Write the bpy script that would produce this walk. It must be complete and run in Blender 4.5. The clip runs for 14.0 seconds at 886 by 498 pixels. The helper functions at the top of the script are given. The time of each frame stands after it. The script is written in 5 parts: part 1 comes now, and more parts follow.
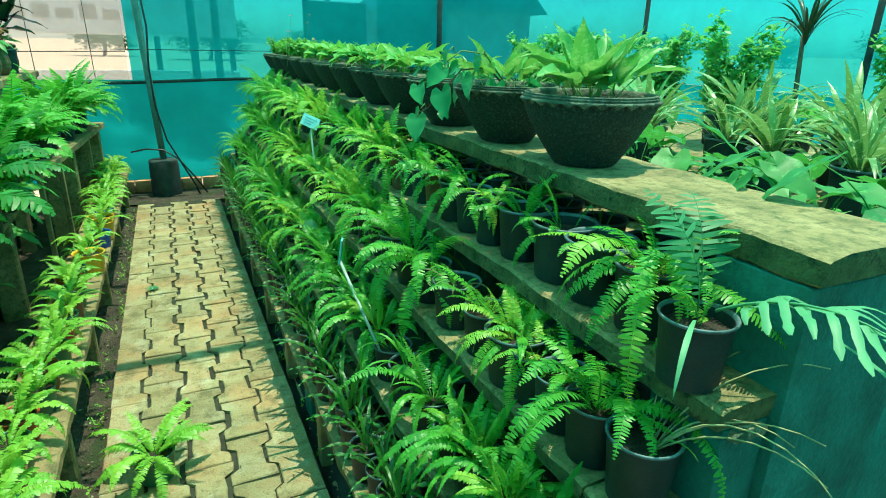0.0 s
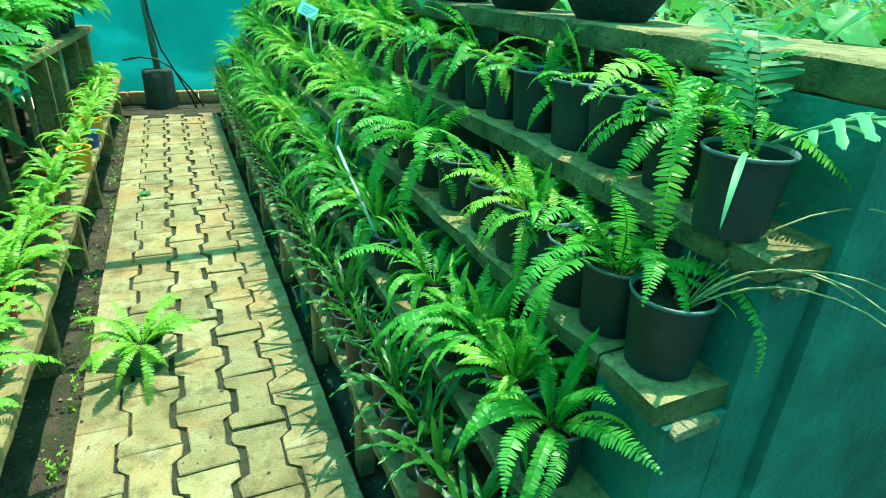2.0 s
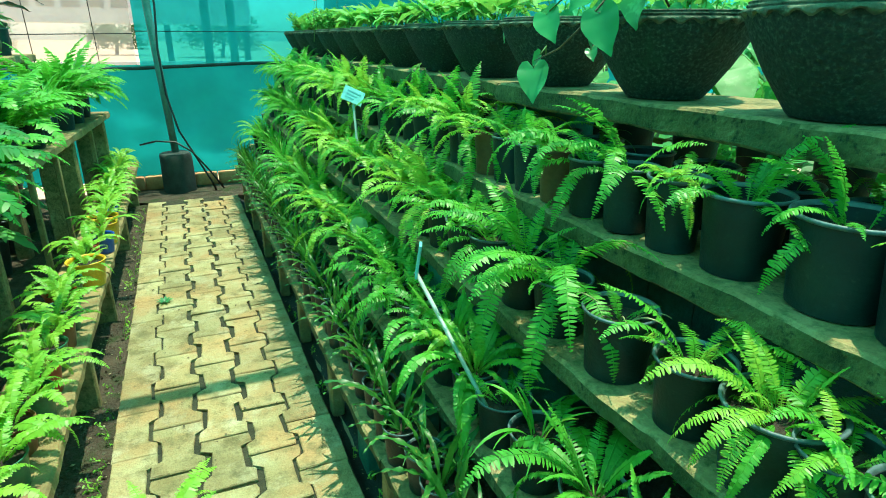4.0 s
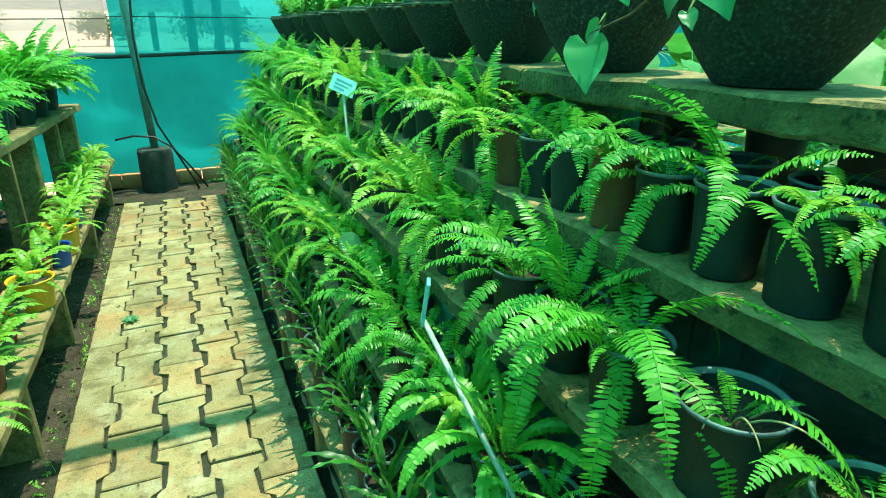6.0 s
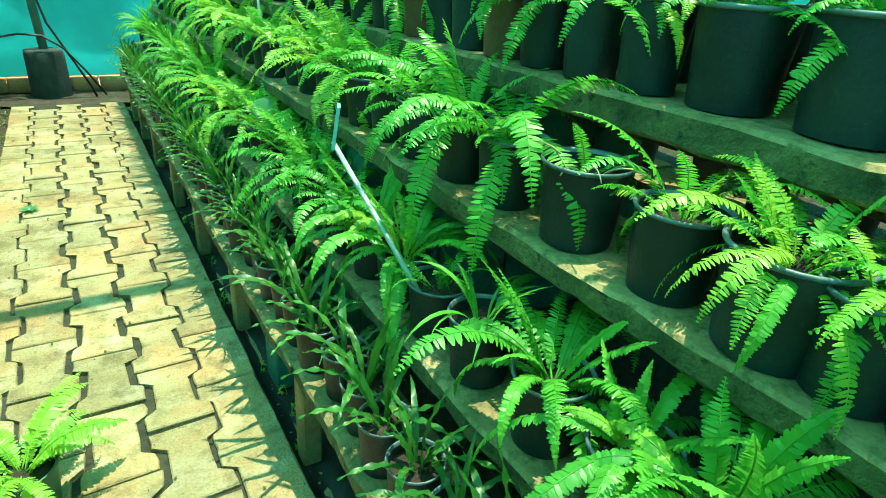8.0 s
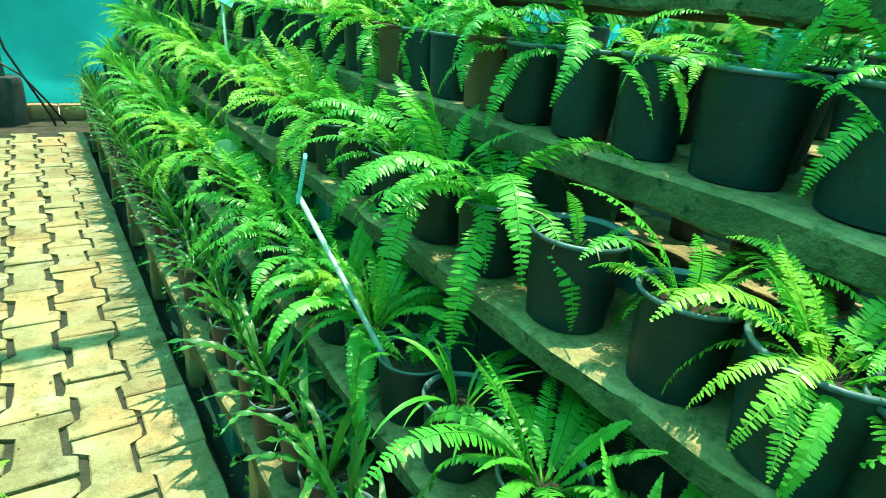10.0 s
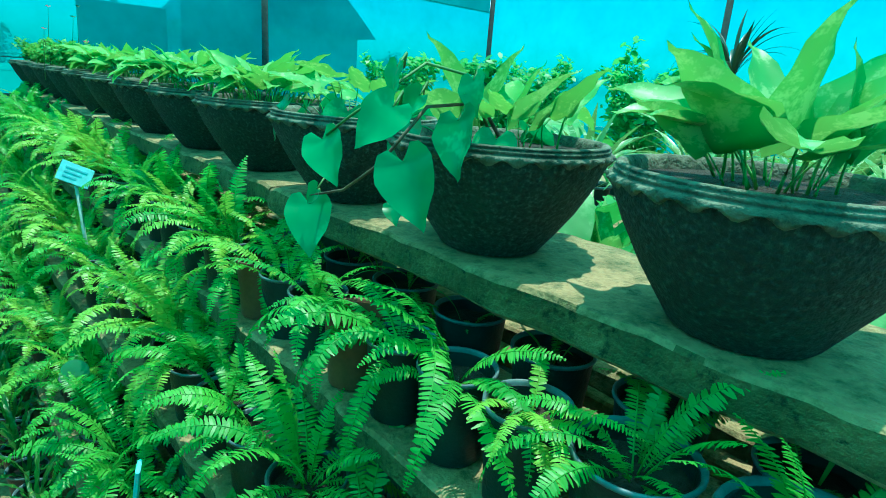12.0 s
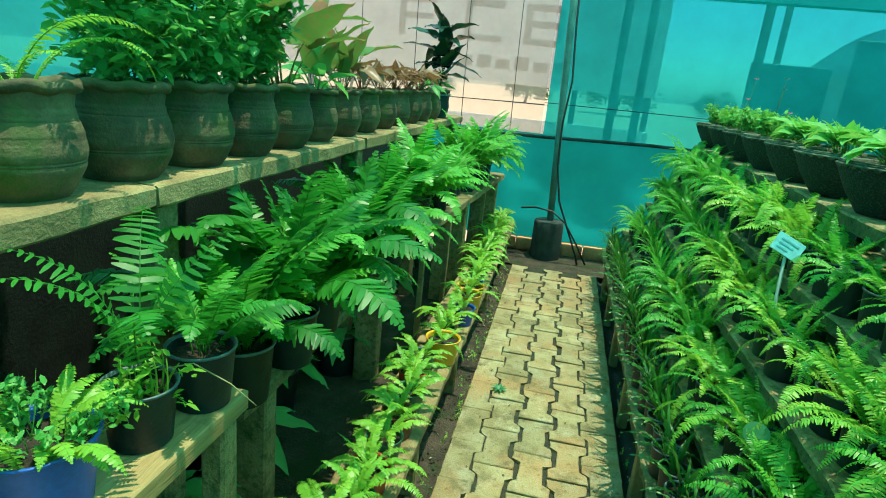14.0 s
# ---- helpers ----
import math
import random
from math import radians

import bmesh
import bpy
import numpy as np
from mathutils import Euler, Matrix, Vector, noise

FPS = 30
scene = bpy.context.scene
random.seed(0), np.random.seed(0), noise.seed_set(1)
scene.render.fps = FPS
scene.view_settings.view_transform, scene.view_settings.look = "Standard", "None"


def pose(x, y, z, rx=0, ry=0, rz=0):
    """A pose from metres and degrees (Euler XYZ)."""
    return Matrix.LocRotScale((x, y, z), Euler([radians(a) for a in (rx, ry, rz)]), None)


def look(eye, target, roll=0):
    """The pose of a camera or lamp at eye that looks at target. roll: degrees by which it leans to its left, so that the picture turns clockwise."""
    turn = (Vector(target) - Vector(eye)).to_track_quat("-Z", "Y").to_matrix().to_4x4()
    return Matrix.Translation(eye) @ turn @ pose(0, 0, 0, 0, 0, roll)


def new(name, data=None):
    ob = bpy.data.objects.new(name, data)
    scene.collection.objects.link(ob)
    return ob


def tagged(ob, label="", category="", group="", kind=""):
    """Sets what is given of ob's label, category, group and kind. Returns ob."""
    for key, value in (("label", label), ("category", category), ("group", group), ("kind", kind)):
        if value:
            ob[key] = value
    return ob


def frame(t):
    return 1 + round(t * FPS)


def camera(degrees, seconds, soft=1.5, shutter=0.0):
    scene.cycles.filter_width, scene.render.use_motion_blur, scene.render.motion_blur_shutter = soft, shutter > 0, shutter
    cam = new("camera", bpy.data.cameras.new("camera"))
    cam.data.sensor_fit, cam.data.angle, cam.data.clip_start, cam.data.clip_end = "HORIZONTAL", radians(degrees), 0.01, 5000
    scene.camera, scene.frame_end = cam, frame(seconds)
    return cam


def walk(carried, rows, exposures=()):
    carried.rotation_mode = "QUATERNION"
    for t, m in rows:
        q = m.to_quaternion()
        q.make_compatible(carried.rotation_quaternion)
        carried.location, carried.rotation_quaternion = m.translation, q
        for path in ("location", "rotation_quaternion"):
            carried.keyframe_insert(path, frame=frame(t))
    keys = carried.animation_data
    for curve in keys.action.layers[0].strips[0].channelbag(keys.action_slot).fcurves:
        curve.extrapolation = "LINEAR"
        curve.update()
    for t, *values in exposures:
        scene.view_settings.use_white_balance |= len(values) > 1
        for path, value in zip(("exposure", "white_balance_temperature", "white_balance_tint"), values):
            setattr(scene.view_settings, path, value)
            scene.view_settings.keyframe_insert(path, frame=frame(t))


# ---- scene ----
EXPO, KELVIN, TINT = 1.3, 6500, 8
cam = camera(74.7, 14.0, soft=1.0)
PATH = [
    (0, (0.064, 0.011, 1.645), (0.864, 1.72, 0.983), 1.5),
    (0.5, (0.052, 0.03, 1.633), (0.853, 1.734, 0.958), 2.5),
    (1, (0.031, 0.049, 1.605), (0.867, 1.711, 0.871), 3.9),
    (1.5, (0.053, 0.035, 1.43), (0.877, 1.66, 0.605), 4.4),
    (2, (0.099, 0.077, 1.406), (0.866, 1.718, 0.559), 3.1),
    (2.5, (0.133, 0.149, 1.42), (0.829, 1.84, 0.61), 1.6),
    (3, (0.117, 0.281, 1.44), (0.797, 2.004, 0.687), 0.8),
    (3.5, (0.061, 0.52, 1.454), (0.804, 2.235, 0.744), 0.3),
    (3.7, (0.048, 0.593, 1.458), (0.808, 2.313, 0.776), 0.4),
    (5.8, (0.193, 1.097, 1.451), (0.946, 2.824, 0.781), 0.4),
    (6, (0.184, 1.088, 1.412), (0.953, 2.796, 0.712), 0.5),
    (6.5, (0.14, 1.027, 1.336), (0.965, 2.672, 0.552), 1.0),
    (7, (0.104, 0.947, 1.28), (1.011, 2.519, 0.439), 1.9),
    (7.5, (0.11, 0.888, 1.239), (1.071, 2.421, 0.388), 3.1),
    (7.7, (0.109, 0.861, 1.217), (1.082, 2.381, 0.354), 3.8),
    (9.8, (0.144, 0.969, 1.208), (1.18, 2.455, 0.36), 5.7),
    (10, (0.17, 0.984, 1.227), (1.259, 2.484, 0.474), 6.2),
    (10.5, (0.25, 1.037, 1.347), (1.452, 2.477, 0.653), 5.9),
    (11, (0.303, 1.072, 1.438), (1.599, 2.458, 0.809), 5.3),
    (11.5, (0.356, 1.126, 1.519), (1.728, 2.466, 0.95), 5.2),
    (12, (0.393, 1.15, 1.607), (1.708, 2.551, 1.053), 4.5),
    (12.5, (0.317, 1.188, 1.657), (1.411, 2.771, 1.112), 3.9),
    (13, (0.217, 1.274, 1.692), (0.91, 3.069, 1.146), 3.6),
    (13.5, (0.063, 1.282, 1.666), (0.226, 3.203, 1.133), 4.8),
    (14, (-0.033, 1.212, 1.664), (-0.386, 3.098, 1.1), 5.9),
]
walk(cam, [(t, look(eye, target, roll)) for t, eye, target, roll in PATH],
     exposures=[(t, EXPO + e, KELVIN + k, TINT) for t, e, k in ((0.0, -0.05, -150), (1.0, 0.1, -200), (1.5, 0.36, -250), (2.0, 0.33, -250), (3.0, 0.22, 0), (6.5, 0.26, 50), (7.0, 0.36, 100), (7.5, 0.5, 150), (9.8, 0.65, 100), (10.1, 0.6, 0), (10.6, 0.35, -200), (11.0, 0.1, -700), (11.5, 0.35, -1150), (12.0, 0.05, -1250), (12.5, -0.12, -600), (13.0, -0.3, -150), (13.5, -0.15, 0), (14.0, -0.15, 0))])

# daylight: sky and one sun, high up on the far right
SUN = Vector((0.17, 0.05, 0.98)).normalized()
world = bpy.data.worlds.new("world")
scene.world = world
world.use_nodes = True
wn = world.node_tree.nodes
sky = wn.new("ShaderNodeTexSky")
sky.sky_type, sky.sun_disc = "NISHITA", False
sky.sun_elevation = math.asin(SUN.z)
sky.sun_rotation = math.atan2(SUN.x, SUN.y)
wn["Background"].inputs["Strength"].default_value = 0.12
world.node_tree.links.new(sky.outputs[0], wn["Background"].inputs["Color"])
sun = new("sun", bpy.data.lights.new("sun", "SUN"))
sun.data.energy, sun.data.angle, sun.data.color = 5.0, radians(0.6), (1.0, 0.95, 0.82)
sun.matrix_world = look(SUN * 20, (0, 0, 0))

# ---------------------------------------------------------------- materials
def nodes_of(name):
    m = bpy.data.materials.new(name)
    m.use_nodes = True
    nt = m.node_tree
    return m, nt, nt.nodes["Principled BSDF"], nt.nodes["Material Output"]


def noise_of(nt, scale, detail=6, rough=0.6, coord="Object", stretch=None):
    tc = nt.nodes.new("ShaderNodeTexCoord")
    n = nt.nodes.new("ShaderNodeTexNoise")
    n.inputs["Scale"].default_value, n.inputs["Detail"].default_value, n.inputs["Roughness"].default_value = scale, detail, rough
    src = tc.outputs["Object"]
    if coord == "World":
        src = nt.nodes.new("ShaderNodeNewGeometry").outputs["Position"]
    if stretch:
        mp = nt.nodes.new("ShaderNodeMapping")
        mp.inputs["Scale"].default_value = stretch
        nt.links.new(src, mp.inputs["Vector"])
        src = mp.outputs[0]
    nt.links.new(src, n.inputs["Vector"])
    return n.outputs["Fac"]


def ramp_of(nt, fac, stops):
    r = nt.nodes.new("ShaderNodeValToRGB")
    while len(r.color_ramp.elements) < len(stops):
        r.color_ramp.elements.new(0.5)
    for e, (p, c) in zip(r.color_ramp.elements, stops):
        e.position, e.color = p, (*c, 1)
    nt.links.new(fac, r.inputs[0])
    return r.outputs[0]


def mix_of(nt, a, b, fac, mode="MIX"):
    m = nt.nodes.new("ShaderNodeMix")
    m.data_type, m.blend_type = "RGBA", mode
    for sock, v in ((m.inputs[0], fac), (m.inputs[6], a), (m.inputs[7], b)):
        if isinstance(v, (int, float)):
            sock.default_value = v
        elif isinstance(v, tuple):
            sock.default_value = (*v, 1)
        else:
            nt.links.new(v, sock)
    return m.outputs[2]


def bump_of(nt, bsdf, fac, strength, dist=0.01):
    b = nt.nodes.new("ShaderNodeBump")
    b.inputs["Strength"].default_value, b.inputs["Distance"].default_value = strength, dist
    nt.links.new(fac, b.inputs["Height"])
    nt.links.new(b.outputs[0], bsdf.inputs["Normal"])


def random_of(nt):
    return nt.nodes.new("ShaderNodeObjectInfo").outputs["Random"]


def surface(name, stops, scale, rough, fine=60, bump=0.3, spots=None, vary=0.0, coord="World", metal=0.0, spot_scale=4, spot_at=(0.55, 0.68), dist=0.01, stretch=None):
    """A weathered opaque surface: two scales of noise, optional stains, slight change from piece to piece."""
    m, nt, b, out = nodes_of(name)
    col = ramp_of(nt, noise_of(nt, scale, coord=coord, stretch=stretch), stops)
    grain = noise_of(nt, fine, 3, coord=coord, stretch=stretch)
    col = mix_of(nt, col, ramp_of(nt, grain, [(0.3, (0.72, 0.72, 0.72)), (0.7, (1.15, 1.15, 1.15))]), 0.6, "MULTIPLY")
    if spots:
        mask = ramp_of(nt, noise_of(nt, spot_scale, 8, 0.7, coord), [(spot_at[0], (0, 0, 0)), (spot_at[1], (1, 1, 1))])
        col = mix_of(nt, col, spots, mask)
    if vary:
        col = mix_of(nt, col, ramp_of(nt, random_of(nt), [(0, (1 - vary,) * 3), (1, (1 + vary,) * 3)]), 1.0, "MULTIPLY")
    nt.links.new(col, b.inputs["Base Color"])
    b.inputs["Roughness"].default_value, b.inputs["Metallic"].default_value = rough, metal
    if bump:
        bump_of(nt, b, grain, bump, dist)
    return m


def leaf(name, dark, light, glow, rough=0.42, amount=0.38, scale=18, veins=None):
    """Foliage: a glossy leaf that lets part of the light through; each leaf differs."""
    m, nt, b, out = nodes_of(name)
    r = random_of(nt)
    n = noise_of(nt, scale, 3, coord="World")
    add = nt.nodes.new("ShaderNodeMath")
    add.operation = "MULTIPLY_ADD"
    nt.links.new(r, add.inputs[0])
    add.inputs[1].default_value = 0.6
    sub = nt.nodes.new("ShaderNodeMath")
    sub.operation = "MULTIPLY_ADD"
    nt.links.new(n, sub.inputs[0])
    sub.inputs[1].default_value, sub.inputs[2].default_value = 0.8, -0.2
    nt.links.new(sub.outputs[0], add.inputs[2])
    col = ramp_of(nt, add.outputs[0], [(0.0, dark), (1.0, light)])
    if veins:
        fac = ramp_of(nt, noise_of(nt, veins[0], 4, 0.7, "Object", veins[3] if len(veins) > 3 else None), [(veins[2], (0, 0, 0)), (veins[2] + 0.08, (1, 1, 1))])
        col = mix_of(nt, col, veins[1], fac)
    nt.links.new(col, b.inputs["Base Color"])
    b.inputs["Roughness"].default_value = rough
    t = nt.nodes.new("ShaderNodeBsdfTranslucent")
    nt.links.new(mix_of(nt, col, glow, 0.6), t.inputs["Color"])
    mx = nt.nodes.new("ShaderNodeMixShader")
    mx.inputs[0].default_value = amount
    nt.links.new(b.outputs[0], mx.inputs[1])
    nt.links.new(t.outputs[0], mx.inputs[2])
    nt.links.new(mx.outputs[0], out.inputs["Surface"])
    return m


def cloth(name, through_col, body, clear, weave=(0, 0, 0), fold=2.0):
    """Woven shade cloth: part of the light passes straight, part is scattered in its colour."""
    m, nt, b, out = nodes_of(name)
    n = ramp_of(nt, noise_of(nt, fold, 4, coord="World"), [(0.3, tuple(c * 0.8 for c in body)), (0.7, tuple(min(1, c * 1.12) for c in body))])
    nt.links.new(n, b.inputs["Base Color"])
    b.inputs["Roughness"].default_value = 0.8
    tl = nt.nodes.new("ShaderNodeBsdfTranslucent")
    nt.links.new(n, tl.inputs["Color"])
    half = nt.nodes.new("ShaderNodeMixShader")
    half.inputs[0].default_value = 0.65
    nt.links.new(b.outputs[0], half.inputs[1])
    nt.links.new(tl.outputs[0], half.inputs[2])
    tr = nt.nodes.new("ShaderNodeBsdfTransparent")
    tr.inputs["Color"].default_value = (*through_col, 1)
    mx = nt.nodes.new("ShaderNodeMixShader")
    mx.inputs[0].default_value = clear
    nt.links.new(half.outputs[0], mx.inputs[1])
    nt.links.new(tr.outputs[0], mx.inputs[2])
    nt.links.new(mx.outputs[0], out.inputs["Surface"])
    return m


def paver_surface():
    """Worn concrete paver: sandy body, ochre bloom, dark dirt blots and pale mortar smears."""
    m, nt, b, out = nodes_of("paver_concrete")
    col = ramp_of(nt, noise_of(nt, 4.5, coord="World"), [(0.28, (0.19, 0.145, 0.06)), (0.48, (0.34, 0.285, 0.14)), (0.75, (0.44, 0.40, 0.23))])
    for scale, at, tint in ((2.2, 0.47, (0.42, 0.25, 0.11)), (5.5, 0.52, (0.46, 0.42, 0.28)), (8.0, 0.51, (0.15, 0.13, 0.055)), (23.0, 0.57, (0.08, 0.072, 0.03))):
        mask = ramp_of(nt, noise_of(nt, scale, 9, 0.68, "World"), [(at, (0, 0, 0)), (at + 0.14, (0.8, 0.8, 0.8))])
        col = mix_of(nt, col, tint, mask)
    grain = noise_of(nt, 130, 4, coord="World")
    col = mix_of(nt, col, ramp_of(nt, grain, [(0.3, (0.68, 0.68, 0.68)), (0.7, (1.18, 1.18, 1.18))]), 0.6, "MULTIPLY")
    col = mix_of(nt, col, ramp_of(nt, random_of(nt), [(0, (0.80, 0.80, 0.78)), (1, (1.12, 1.12, 1.12))]), 1.0, "MULTIPLY")
    nt.links.new(col, b.inputs["Base Color"])
    b.inputs["Roughness"].default_value = 0.88
    rel = nt.nodes.new("ShaderNodeMath")
    rel.operation = "ADD"
    nt.links.new(grain, rel.inputs[0])
    nt.links.new(noise_of(nt, 26, 6, 0.7, "World"), rel.inputs[1])
    bump_of(nt, b, rel.outputs[0], 0.7, 0.012)
    return m


